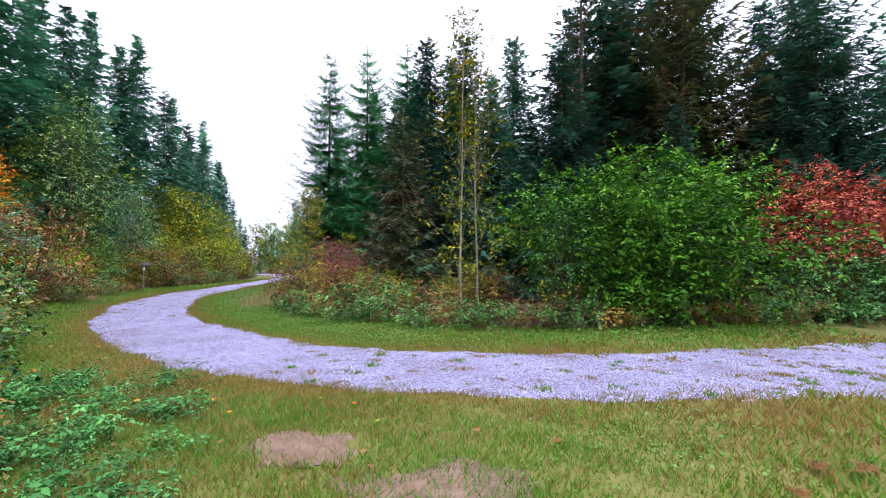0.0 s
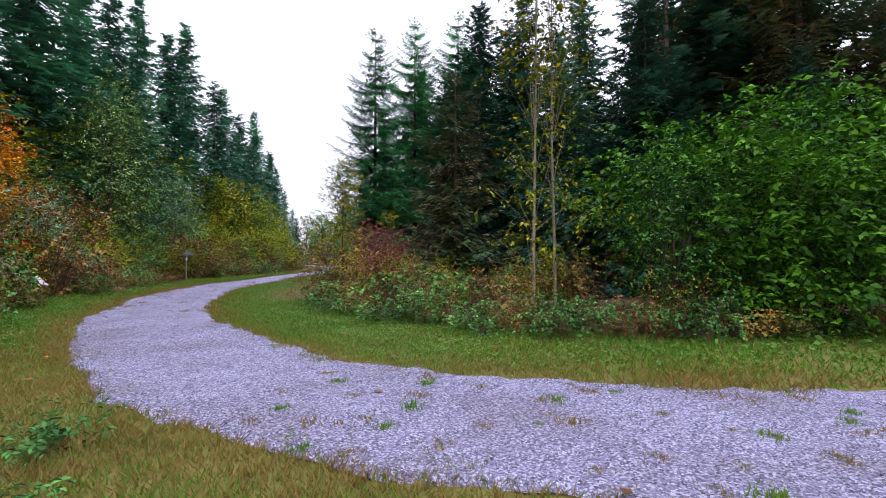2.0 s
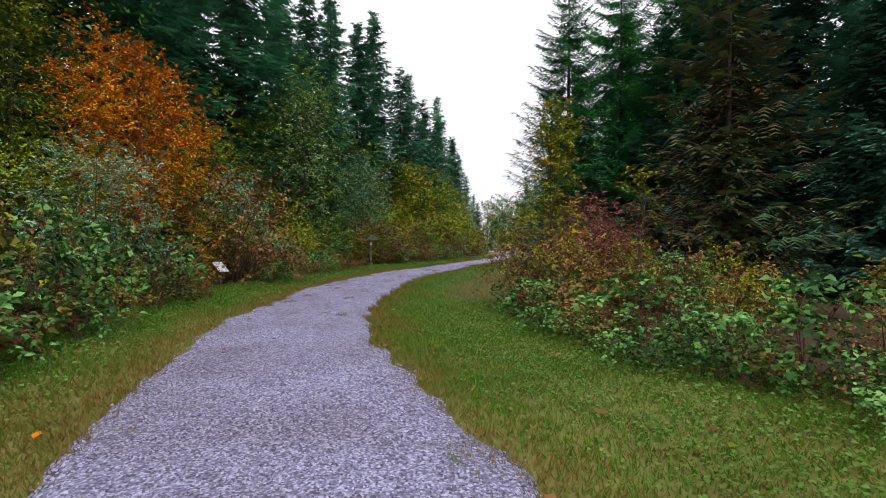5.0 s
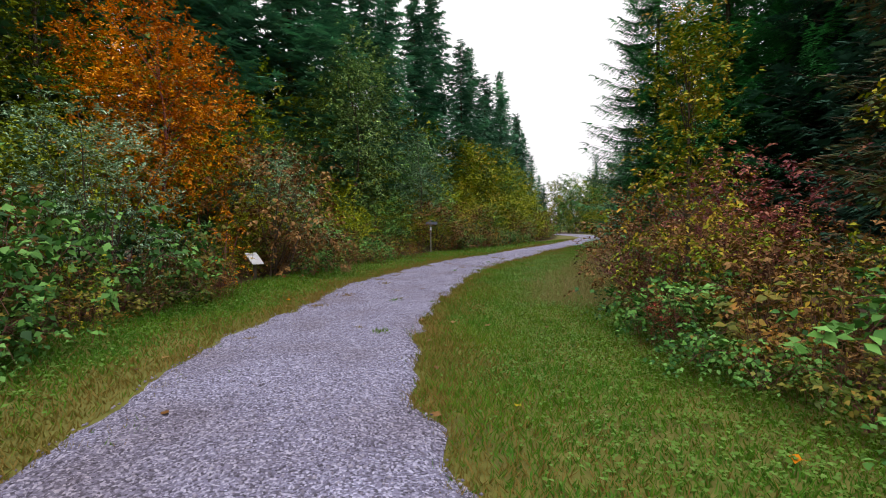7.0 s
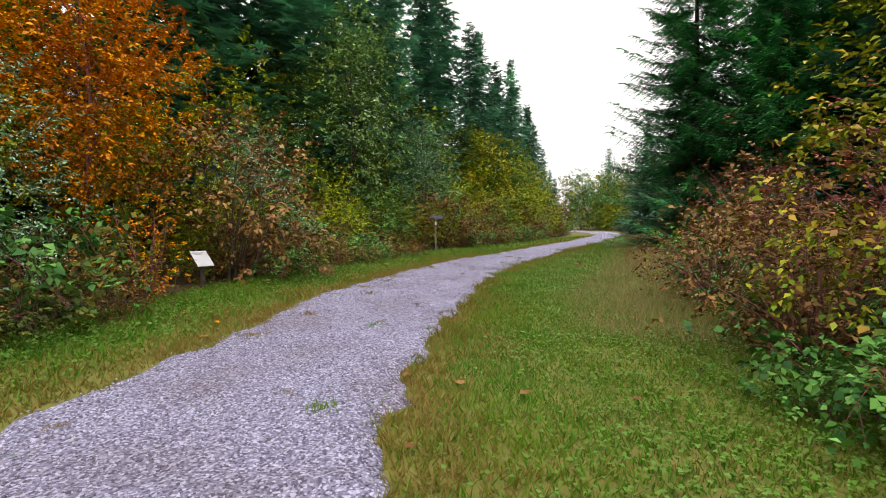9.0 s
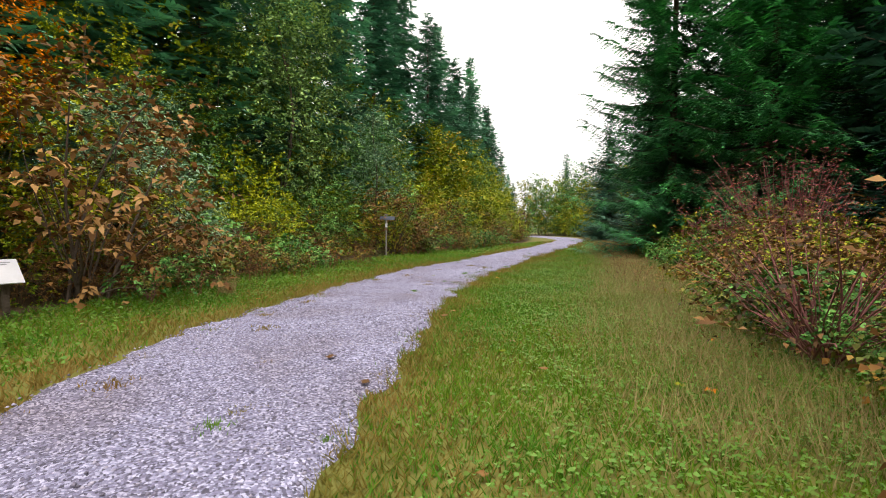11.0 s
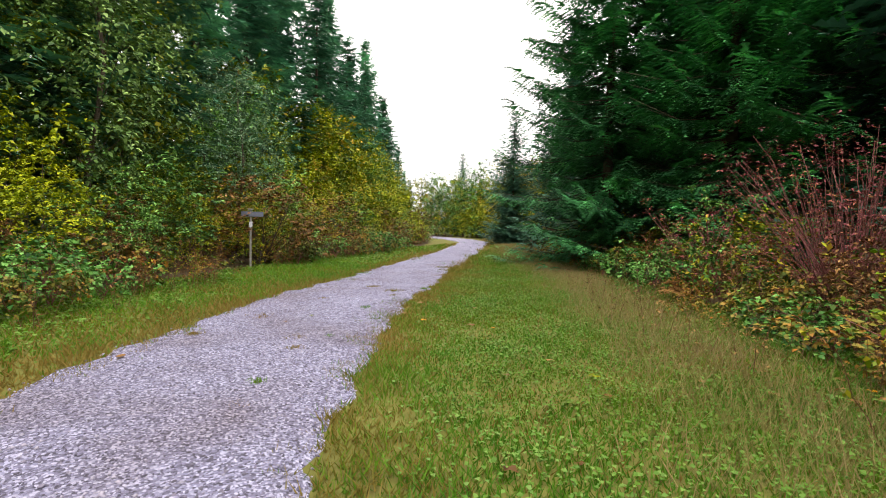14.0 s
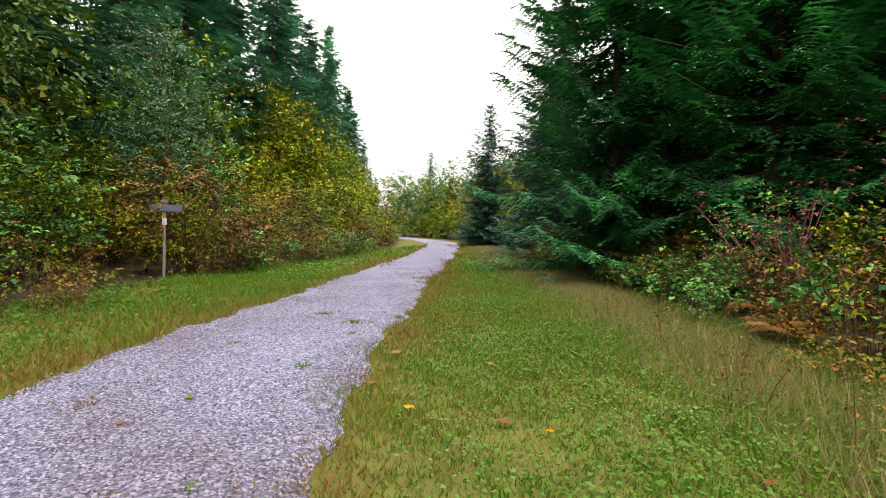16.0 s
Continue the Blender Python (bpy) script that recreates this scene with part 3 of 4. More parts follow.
def build_grass():
    rng = np.random.default_rng(5)
    x, y, thin = lawn(rng, 3900000)
    wide = thin ** -0.5
    h = rng.uniform(0.02, 0.065, len(x)) * (1 + 0.5 * np.clip(wobble(x * 0.5, y * 0.5), -0.6, 1)) * np.minimum(wide, 1.8)
    w = rng.uniform(0.009, 0.015, len(x)) * wide
    edge = np.minimum(off_line(x, y, PATH_RIGHT), off_line(x, y, PATH_LEFT))
    dry = rng.uniform(0, 1, len(x)) < np.clip(np.exp(-edge / 0.75) * 0.95 + 0.03 + 0.27 * (y < 6.5) + 0.36 * wobble(x * 0.4 + 7, y * 0.4), 0.1, 0.92)
    g = ~dry
    tagged(part("grass", blades(x[g], y[g], h[g], w[g], rng, 1.3), M_GRASS), "short green grass of the verge", "grass", kind="stuff")
    tagged(part("yellowed_grass", blades(x[dry], y[dry], h[dry], w[dry], rng, 1.5), M_YELLOWGRASS), "yellowed dry grass along the gravel", "grass", kind="stuff")
    x, y, thin = lawn(rng, 1500000)
    edge = np.minimum(off_line(x, y, PATH_RIGHT), off_line(x, y, PATH_LEFT))
    k = (wobble(x * 0.35 + 2, y * 0.35) > rng.uniform(-1.3, 0.6, len(x)) + 1.5 * (y < 8.5)) & (edge > rng.uniform(0.2, 1.3, len(x)))
    x, y, thin = x[k], y[k], thin[k]
    a, n = rng.uniform(0, 6.283, len(x)), len(x)
    base = np.stack((x, y, ground_z(x, y) + rng.uniform(0.005, 0.055, n)), 1)
    way = np.stack((np.cos(a), np.sin(a), rng.uniform(-0.1, 0.35, n)), 1)
    tagged(part("clover", leaves(base, way, UP + rng.normal(0, 0.3, (n, 3)), rng.uniform(0.02, 0.042, n) * np.minimum(thin ** -0.5, 3), 0.75), M_CLOVER), "small broad herb leaves among the grass", "clover", kind="stuff")
    # long bleached grass between the mown verge and the thicket
    x, y = [], []
    for (px, py), nrm in along(HEDGE_R, 0.25, 30):
        n = 420
        d = rng.normal(0.75, 0.6, n)
        x.append(px + nrm[0] * d * 1.0 + rng.uniform(-0.2, 0.2, n))
        y.append(py + nrm[1] * d * 1.0 + rng.uniform(-0.2, 0.2, n))
    x, y = np.concatenate(x), np.concatenate(y)
    k = ~on_path(x, y)
    x, y = x[k], y[k]
    tagged(part("long_grass", blades(x, y, rng.uniform(0.06, 0.26, len(x)) * rng.uniform(0.6, 1.3, len(x)), rng.uniform(0.004, 0.009, len(x)), rng, 0.8), M_DRYGRASS), "long bleached grass along the thicket", "grass", kind="stuff")


build_grass()


def build_stones():
    rng = np.random.default_rng(8)
    spots = [scatter(rng, n, x0, x1, y0, y1, on_path) for n, x0, x1, y0, y1 in ((8000, -9, 6, 5, 12), (14000, -13, -4, 9, 20), (8000, -15, -9, 17, 30))]
    x, y = np.concatenate([s[0] for s in spots]), np.concatenate([s[1] for s in spots])
    n = len(x)
    s = rng.uniform(0.006, 0.017, n)[:, None, None]
    octa = np.array(((1, 0, 0), (-1, 0, 0), (0, 1, 0), (0, -1, 0), (0, 0, 0.7), (0, 0, -0.7)), float)
    v = octa[None] * rng.uniform(0.6, 1.3, (n, 6, 1)) * s
    a = rng.uniform(0, 6.28, n)
    c, t = np.cos(a)[:, None], np.sin(a)[:, None]
    v = np.stack((v[..., 0] * c - v[..., 1] * t + x[:, None], v[..., 0] * t + v[..., 1] * c + y[:, None], v[..., 2] + (ground_z(x, y) + 0.014)[:, None]), -1)
    f = np.array(((0, 2, 4), (2, 1, 4), (1, 3, 4), (3, 0, 4), (2, 0, 5), (1, 2, 5), (3, 1, 5), (0, 3, 5)))
    f = (f[None] + (np.arange(n) * 6)[:, None, None]).reshape(-1, 3)
    tagged(part("loose_gravel", (v.reshape(-1, 3), f), M_STONE), "loose crushed stones on the path", "gravel", kind="stuff")


build_stones()

# ---- spruces and other conifers ----
SPRUCE_A = Kind(conifer("spruce", "tall dark green spruce with drooping layered boughs", M_SPRUCE, 11, 18.0, 4.3, whorl=0.62, per=11, droop=0.4, lift=0.3, twig=0.85, seg=5, step=0.11, needle=0.115, hang=0.3, bare=0.1, loose=0.2, stray=0.12, power=0.72, group="spruces beside the path"))
SPRUCE_B = Kind(conifer("spruce", "tall dark green spruce with drooping layered boughs", M_SPRUCE, 12, 17.0, 4.1, whorl=0.62, per=11, droop=0.4, lift=0.3, twig=0.85, seg=5, step=0.11, needle=0.115, hang=0.3, bare=0.1, loose=0.2, stray=0.12, power=0.72, group="spruces beside the path"))
for kind, x, y, rot, size in ((SPRUCE_A, -8.9, 36.3, 0, 1.0), (SPRUCE_B, -5.6, 33.9, 40, 1.02), (SPRUCE_A, -2.6, 32.4, 130, 0.93)):
    kind.at(x, y, rot, size)
SPRUCE_C = Kind(conifer("spruce", "dark green spruce in the row behind the shrubs", M_BLUESPRUCE, 13, 16.0, 3.9, whorl=0.5, per=11, droop=0.42, seg=3, step=0.34, needle=0.32, twig=1.1, hang=0.32, bare=0.1, loose=0.3, stray=0.14, power=0.75, group="spruces beside the path"))
for x, y, rot, size in ((-1.2, 31.0, 0, 1.02), (1.2, 29.5, 90, 0.98), (4.0, 27.5, 10, 0.92), (-4.0, 41, 30, 1.0), (-10.5, 46, 200, 0.85), (-16.3, 60, 20, 0.72), (8.8, 26, 99, 1.2), (0.5, 37, 10, 1.1), (8, 30, 77, 1.1), (-11.5, 57, 50, 0.85), (13, 29, 5, 1.15), (20, 27, 60, 1.15),
                       (2.2, 22.5, 33, 0.66), (-1.0, 24.5, 133, 0.6), (5.2, 21, 140, 0.7), (-6, 52, 80, 1.0), (25, 24, 120, 1.1), (23, 18.5, 210, 0.95), (14.5, 18.5, 70, 0.42), (19.5, 17.0, 170, 0.4), (9.3, 19, 15, 0.5), (-2.2, 36.5, 15, 1.0), (14, 26.5, 44, 1.1), (17.5, 26, 130, 1.0), (10.5, 27, 222, 1.15), (-37, 117, 20, 1.08), (-6.0, 39.5, 88, 1.0)):
    SPRUCE_C.at(x, y, rot, size)
BLUE = conifer("blue_spruce", "blue-green spruce towering behind the red shrub", M_BLUESPRUCE, 14, 15.0, 6.0, power=0.75, whorl=0.5, per=12, seg=4, step=0.22, needle=0.22, twig=1.1, hang=0.3, loose=0.3, stray=0.14)
put(BLUE, 17.0, 21.5)
conif = conifer("browning_spruce", "spruce with browning sparse needles behind the green bush", M_BROWNSPRUCE, 15, 20, 5.0, whorl=0.48, per=10, power=0.65, seg=4, step=0.28, needle=0.17, twig=0.95, dense=0.9)
put(conif, 11.4, 22.5)
conif = conifer("bare_spruce", "tall thin grey spruce with sparse drooping branches", M_BROWNSPRUCE, 16, 19, 3.0, whorl=0.55, per=7, seg=3, step=0.3, needle=0.11, twig=0.7, dense=0.6, z0=3)
put(conif, 7.0, 24.0)
CYP = [Kind(conifer("tall_conifer", "tall narrow dark green conifer behind the thicket", M_CYPRESS, 20 + k, 22, 2.9 + 0.4 * k, whorl=0.52, per=11, droop=0.15, lift=0.1, seg=3, step=0.5, needle=0.5, twig=1.0, hang=0.1,
                    z0=1.0, power=0.72, group="tall conifers behind the thicket")) for k in range(2)]
PINE = Kind(conifer("tall_pine", "tall open-crowned conifer behind the thicket", M_CYPRESS, 24, 21, 2.9, whorl=0.6, per=10, droop=0.0, lift=0.1, seg=3, step=0.5, needle=0.5, twig=1.0, hang=0.15, z0=3, power=0.65, dense=0.95,
                   group="tall conifers behind the thicket"))
tall_rng = random.Random(4)
for k, (x, y, size, pine) in enumerate(((-22, 9, 1.0, 0), (-24, 12.5, 1.05, 0), (-25.5, 16, 1.0, 0), (-25, 19.5, 1.1, 0), (-26, 23, 1.0, 0), (-26, 26.5, 1.08, 0), (-26.5, 30, 0.95, 0), (-27, 33, 0.92, 1), (-28, 36.8, 0.95, 0),
                                        (-28.6, 41, 0.97, 0), (-29.2, 44.3, 1.04, 0), (-30.7, 51.4, 0.95, 1), (-33.4, 61, 1.0, 1), (-35, 68, 1.0, 0), (-36.5, 76, 0.92, 1), (-38.5, 86, 0.64, 0), (-41, 97, 0.45, 1), (-45, 104, 0.6, 1),
                                        (-30, 24, 1.1, 0), (-28, 14, 1.1, 0), (-20, 3, 1.0, 0), (-32.5, 56, 0.98, 0), (-35, 64, 0.95, 1), (-37, 72, 1.0, 0), (-39, 81, 0.92, 1), (-43, 92, 0.85, 0), (-24, 101, 0.5, 0), (-17, 97, 0.48, 0), (-30, 106, 0.5, 0), (-10, 92, 0.55, 1),
                                        (2, 46, 0.8, 0), (8, 44, 0.75, 1), (14, 42, 0.8, 0), (20, 40, 0.8, 1), (26, 38, 0.8, 0), (32, 34, 0.85, 1), (5, 38, 0.6, 0), (11, 36, 0.6, 0))):
    (PINE if pine else CYP[k % 2]).at(x, y, tall_rng.uniform(0, 360), size, tall_rng.uniform(0.95, 1.05))

# ---- single shrubs and trees on the spruce side ----
put(shrub("green_bush", "large rounded dense green bush beside the path", "bush", LEAF["green"], 31, 4.5, 3.1, 0.0, 520, 8, 7, 0.15, 12, 0.34, thick=0.035), 5.7, 13.6)
put(shrub("red_shrub", "bright red autumn shrub beside the green bush", "shrub", LEAF["red"], 32, 4.1, 1.6, 0.42, 150, 7, 7, 0.11, 8, 0.28), 11.4, 14.4)
put(shrub("red_shrub", "bright red autumn shrub beside the green bush", "shrub", LEAF["red"], 33, 3.3, 1.6, 0.42, 80, 7, 7, 0.12, 7, 0.28), 13.6, 14.2)
put(shrub("low_green_shrub", "low green shrub below the red shrub", "shrub", LEAF["bramble"], 34, 1.9, 2.2, 0.0, 120, 7, 7, 0.11, 6, 0.3), 10.9, 13.0)
put(shrub("low_green_shrub", "low yellow-green shrub below the red shrub", "shrub", LEAF["yellow"], 35, 1.5, 1.4, 0.0, 70, 7, 7, 0.10, 6, 0.28), 13.6, 13.6)
for x, y, seed, h in ((0.40, 12.2, 36, 8.0), (0.86, 12.6, 37, 7.8)):
    put(shrub("birch", "slender pale-stemmed birch with sparse yellow-green leaves", "tree", LEAF["yellow"], seed, h, 1.4, 0.15, 70, 5, 6, 0.095, 10, 0.2, bark=M_PALEBARK, column=True, trunk=0.038), x, y)
put(conifer("browning_spruce", "small brownish spruce before the dark spruces", M_BROWNSPRUCE, 17, 7.4, 1.9, whorl=0.42, per=9, seg=4, step=0.2, needle=0.17, twig=0.6, power=0.7), -1.6, 18.0)
put(shrub("purple_shrub", "wine-red shrub at the bend of the path", "shrub", LEAF["purple"], 41, 2.5, 1.1, 0.2, 110, 6, 6, 0.075, 9, 0.22, bark=M_REDSTEM), -4.1, 18.1)
put(shrub("rust_shrub", "rust-brown thin-leaved shrub at the bend", "shrub", LEAF["rust"], 42, 2.0, 1.2, 0.1, 110, 6, 6, 0.065, 10, 0.22, bark=M_REDSTEM), -5.2, 17.0)
put(shrub("aspen_sapling", "brownish yellow sapling beside the spruce", "tree", LEAF["mixed"], 43, 4.0, 0.95, 0.12, 130, 7, 7, 0.065, 10, 0.2, column=True, trunk=0.035), -4.7, 16.2)
put(shrub("thin_sapling", "thin yellow sapling among the brambles", "tree", LEAF["yellow"], 44, 2.4, 0.35, 0.2, 24, 4, 6, 0.06, 6, 0.1, column=True, trunk=0.015), -2.9, 14.4)
put(shrub("leafy_bush", "green leafy shrub against the large bush", "shrub", LEAF["bramble"], 59, 3.4, 0.9, 0.05, 90, 6, 7, 0.09, 8, 0.22), 2.9, 12.2)
put(shrub("red_twig_shrub", "tall half-bare shrub with many pinkish red twigs", "shrub", LEAF["purple"], 50, 3.0, 1.5, 0.2, 260, 4, 4, 0.05, 44, 0.2, bark=M_REDSTEM, thick=0.009), -5.8, 26.3)
for seed, x, y, h, mat in ((45, -5.3, 23.4, 1.6, "mixed"), (46, -5.2, 28.2, 2.2, "rust"), (47, -6.9, 29.6, 2.1, "purple"), (48, -6.4, 21.8, 1.4, "mixed"), (49, -6.2, 19.4, 1.3, "rust")):
    put(shrub("red_twig_shrub", "half-bare shrub with arching pinkish red twigs", "shrub", LEAF[mat], seed, h, 1.3, 0.1, 70, 4, 5, 0.06, 16, 0.2, bark=M_REDSTEM, thick=0.014), x, y)

# ---- single shrubs and trees on the thicket side ----
put(shrub("orange_tree", "small tree full of orange autumn leaves", "tree", LEAF["orange"], 51, 7.4, 2.0, 0.2, 420, 7, 7, 0.095, 10, 0.28, bark=M_REDSTEM, trunk=0.07), -16.9, 15.3)
put(shrub("willow_shrub", "grey-green willow shrub in the thicket", "shrub", LEAF["willow"], 52, 3.7, 1.4, 0.12, 150, 7, 8, 0.07, 8, 0.22, broad=0.35), -13.6, 12.6)
put(shrub("willow_shrub", "grey-green willow shrub in the thicket", "shrub", LEAF["willow"], 53, 4.2, 1.1, 0.3, 110, 7, 8, 0.08, 8, 0.22, broad=0.35), -18.3, 19.5)
put(shrub("willow_shrub", "grey-green willow shrub in the thicket", "shrub", LEAF["willow"], 54, 7.6, 1.5, 0.2, 150, 7, 8, 0.11, 8, 0.28, broad=0.35, trunk=0.06), -22.0, 33)
put(shrub("thin_birch", "thin pale birch rising from the thicket", "tree", LEAF["yellow"], 55, 9.0, 0.7, 0.5, 40, 5, 6, 0.1, 8, 0.2, bark=M_PALEBARK, column=True, trunk=0.05), -26.0, 24)

put(shrub("willow_shrub", "low blue-green shrub above the bracken", "shrub", LEAF["willow"], 97, 1.7, 1.1, 0.2, 80, 6, 7, 0.075, 7, 0.2, broad=0.4), -17.8, 20.6)
put(shrub("light_green_tree", "tall light green broad-leaved tree before the conifers", "tree", LEAF["pale_green"], 56, 11.8, 2.3, 0.15, 230, 7, 7, 0.16, 8, 0.4, trunk=0.1), -22.3, 27.8)

HEDGE, FAR_HEDGE, TALL, FAR_TALL = {}, {}, {}, {}
LOOK = {"green": "thicket_green", "yellow": "olive"}
WORDS = {"olive": "olive-green", "green": "deep green", "mixed": "brown and yellow turning", "rust": "rust-brown", "yellow": "yellowing", "willow": "grey-green"}
for k, (key, h, r, n, size) in enumerate((("olive", 3.2, 1.5, 95, 0.09), ("green", 2.8, 1.4, 85, 0.09), ("mixed", 3.0, 1.5, 90, 0.09), ("rust", 2.2, 1.2, 70, 0.085), ("yellow", 3.0, 1.1, 70, 0.09), ("willow", 2.6, 1.2, 75, 0.085))):
    HEDGE[key] = Kind(shrub("thicket_shrub", WORDS[key] + " leafy shrub of the thicket beside the path", "shrub", LEAF[LOOK.get(key, key)], 60 + k, h, r, 0.0, n, 5, 7, size * 1.12, 5, 0.2, group="shrubs of the thicket"))
    FAR_HEDGE[key] = Kind(shrub("thicket_shrub", WORDS[key] + " leafy shrub of the thicket beside the path", "shrub", LEAF[LOOK.get(key, key)], 160 + k, h, r, 0.0, n * 2 // 3, 5, 6, size * 1.75, 4, 0.27, group="shrubs of the thicket"))
for k, (key, h, r) in enumerate((("olive", 8.0, 2.1), ("green", 7.5, 1.9), ("mixed", 7.0, 1.8), ("yellow", 8.5, 1.2))):
    TALL[key] = Kind(shrub("thicket_tree", WORDS[key] + " broad-leaved tree rising from the thicket", "tree", LEAF[LOOK.get(key, key)], 70 + k, h, r, 0.08, 170, 6, 7, 0.10, 7, 0.23, trunk=0.08, group="trees of the thicket"))
    FAR_TALL[key] = Kind(shrub("thicket_tree", WORDS[key] + " broad-leaved tree rising from the thicket", "tree", LEAF[LOOK.get(key, key)], 170 + k, h, r, 0.08, 110, 5, 6, 0.21, 6, 0.3, trunk=0.08, group="trees of the thicket"))
BRAMBLE = [Kind(bramble("bramble", word + " bramble with arching canes", 80 + k, LEAF[key], 0.5 + 0.1 * k, 0.75, group="brambles along the path"))
           for k, (word, key) in enumerate((("low green", "bramble"), ("low browning", "bramble_brown"), ("green leafy", "bramble")))]
HERB = [Kind(herb("dry_herb", "clump of withered brown stalks", 84, LEAF["rust"], 0.95, group="withered herbs")), Kind(herb("dry_herb", "clump of withered stalks with reddish brown leaves", 85, LEAF["rust"], 0.8, group="withered herbs")),
        Kind(herb("dry_herb", "clump of withered stalks with yellowing leaves", 86, LEAF["mixed"], 1.05, group="withered herbs"))]
FERN = [Kind(fern("bracken", "withered orange-brown bracken beside the path", 88, LEAF["rust"], group="bracken of the thicket")), Kind(fern("bracken", "bracken with still green fronds", 89, LEAF["bramble"], group="bracken of the thicket"))]

rng = random.Random(21)


def clear(x, y, gap=0.35):
    """Whether a plant's foot stands off the gravel."""
    a = np.array([x - gap, x + gap, x, x]), np.array([y, y, y - gap, y + gap])
    return not on_path(*a).any()


def belt(line, sign, start, stop, step, near, far, choose, size=(0.8, 1.2), tall=(0.85, 1.2), skip=None):
    """Plants in a belt along a line: near and far bound its distance from the line."""
    s = start
    for p, nrm in along(line, step, start):
        s += step
        if s > stop:
            break
        d = rng.uniform(near, far) * sign
        x, y = p[0] + nrm[0] * d + rng.uniform(-0.3, 0.3) * step, p[1] + nrm[1] * d + rng.uniform(-0.3, 0.3) * step
        if clear(x, y) and not (skip and skip(x, y)):
            choose(x, y).at(x, y, rng.uniform(0, 360), rng.uniform(*size), rng.uniform(*tall))


def pick(kinds, weights):
    return rng.choices(kinds, weights)[0]


def thicket(x, y):
    kinds = HEDGE if y < 37 and x > -23 else FAR_HEDGE
    return pick(list(kinds.values()), (2, 6, 0, 0, 0.3, 2) if y < 16 else (4, 2.5, 4, 2.5, 0.8, 1.5))


def grove(x, y):
    kinds = TALL if y < 37 and x > -25 else FAR_TALL
    return pick(list(kinds.values()), (4, 5, 0.3, 0.5) if y < 16 else (5, 1.5, 4, 0.5))


open_spots = lambda x, y: by_sign(x, y) or (x + 15.6) ** 2 + (y - 14.6) ** 2 < 3.6 or (x + 12.8) ** 2 + (y - 12.3) ** 2 < 2.2
by_sign = lambda x, y: (x + 14.2) ** 2 + (y - 16.0) ** 2 < 3.0 or (x + 18.3) ** 2 + (y - 28.8) ** 2 < 4.0
belt(HEDGE_L, 1, 0, 44, 0.5, 0.0, 0.6, lambda x, y: pick(BRAMBLE + HERB + FERN, (1.5, 4, 1.5, 2, 2, 1, 0.8, 0.5)), (0.7, 1.15), skip=by_sign)
belt(HEDGE_L, 1, 1, 14, 0.8, 0.4, 1.3, lambda x, y: pick(BRAMBLE + HERB[1:], (2, 3, 4, 2, 2)), (1.1, 1.7), (1.2, 1.6), skip=by_sign)
belt(HEDGE_L, 1, 0, 60, 1.0, 0.7, 1.7, lambda x, y: pick(BRAMBLE + HERB + FERN + [HEDGE["rust"]], (1.5, 4, 1.5, 2, 2, 1.2, 0.8, 0.6, 1.2 if y > 17 else 0)), (1.0, 1.6), skip=by_sign)
belt(HEDGE_L, 1, 0, 80, 1.35, 1.8, 2.8, thicket, (0.6, 0.9), skip=open_spots)
belt(HEDGE_L, 1, 0, 82, 1.9, 3.2, 4.8, thicket, (1.05, 1.4), skip=open_spots)
light_tree = lambda x, y: (x + 21.2) ** 2 + (y - 26.6) ** 2 < 8
belt(HEDGE_L, 1, 0, 82, 2.3, 5.5, 7.0, grove, (0.75, 1.05), skip=lambda x, y: light_tree(x, y) or (x + 17) ** 2 + (y - 15.3) ** 2 < 9)
belt(HEDGE_L, 1, 0, 82, 3.2, 8.0, 11.0, grove, (1.1, 1.5), skip=light_tree)
belt(HEDGE_L, 1, 0, 60, 2.4, 12.0, 13.5, lambda x, y: pick([FAR_HEDGE["green"], FAR_HEDGE["olive"]], (3, 1)), (1.3, 1.7))
belt(HEDGE_R, -1, 5, 60, 0.5, 0.0, 0.6, lambda x, y: pick(BRAMBLE + HERB, (4, 4, 3, 2, 2, 1)), (0.5, 0.8), skip=lambda x, y: y > 16 and rng.random() < 0.5)
belt(HEDGE_R, -1, 5, 60, 0.42, 0.7, 2.1, lambda x, y: pick(HERB + BRAMBLE + FERN, (7, 3, 3, 0.5, 1, 0.5, 0.8, 0.4)), (0.95, 1.3), skip=lambda x, y: (x - 5.7) ** 2 + (y - 13.4) ** 2 < 4)
belt(HEDGE_R, -1, 8, 36, 0.7, 0.2, 1.2, lambda x, y: pick(BRAMBLE, (2, 2, 1)), (0.5, 0.8))
belt(HEDGE_R, -1, 33, 48, 0.55, 0.5, 1.9, lambda x, y: pick(BRAMBLE + HERB[:2], (2, 3, 3, 2, 2)), (0.7, 1.1))
belt(HEDGE_R, -1, 14, 42, 1.5, 2.2, 3.2, lambda x, y: pick([HEDGE["rust"], HEDGE["mixed"], HEDGE["olive"], HEDGE["green"]], (3, 3, 2, 2)), (0.35, 0.55), skip=lambda x, y: x > 1.5)
belt(HEDGE_R, -1, 42, 80, 2.5, 1.5, 3.0, lambda x, y: pick([FAR_HEDGE["green"], FAR_HEDGE["mixed"], FAR_HEDGE["olive"]], (3, 2, 2)), (0.5, 0.8))
END_LINE = [(-11, 60), (-15.5, 69), (-21, 79), (-30, 91), (-42, 97)]
belt(END_LINE, -1, 0, 60, 2.0, 0.0, 1.5, lambda x, y: pick([FAR_HEDGE["olive"], FAR_HEDGE["green"], FAR_HEDGE["mixed"]], (1, 2, 4)), (1.3, 1.8))
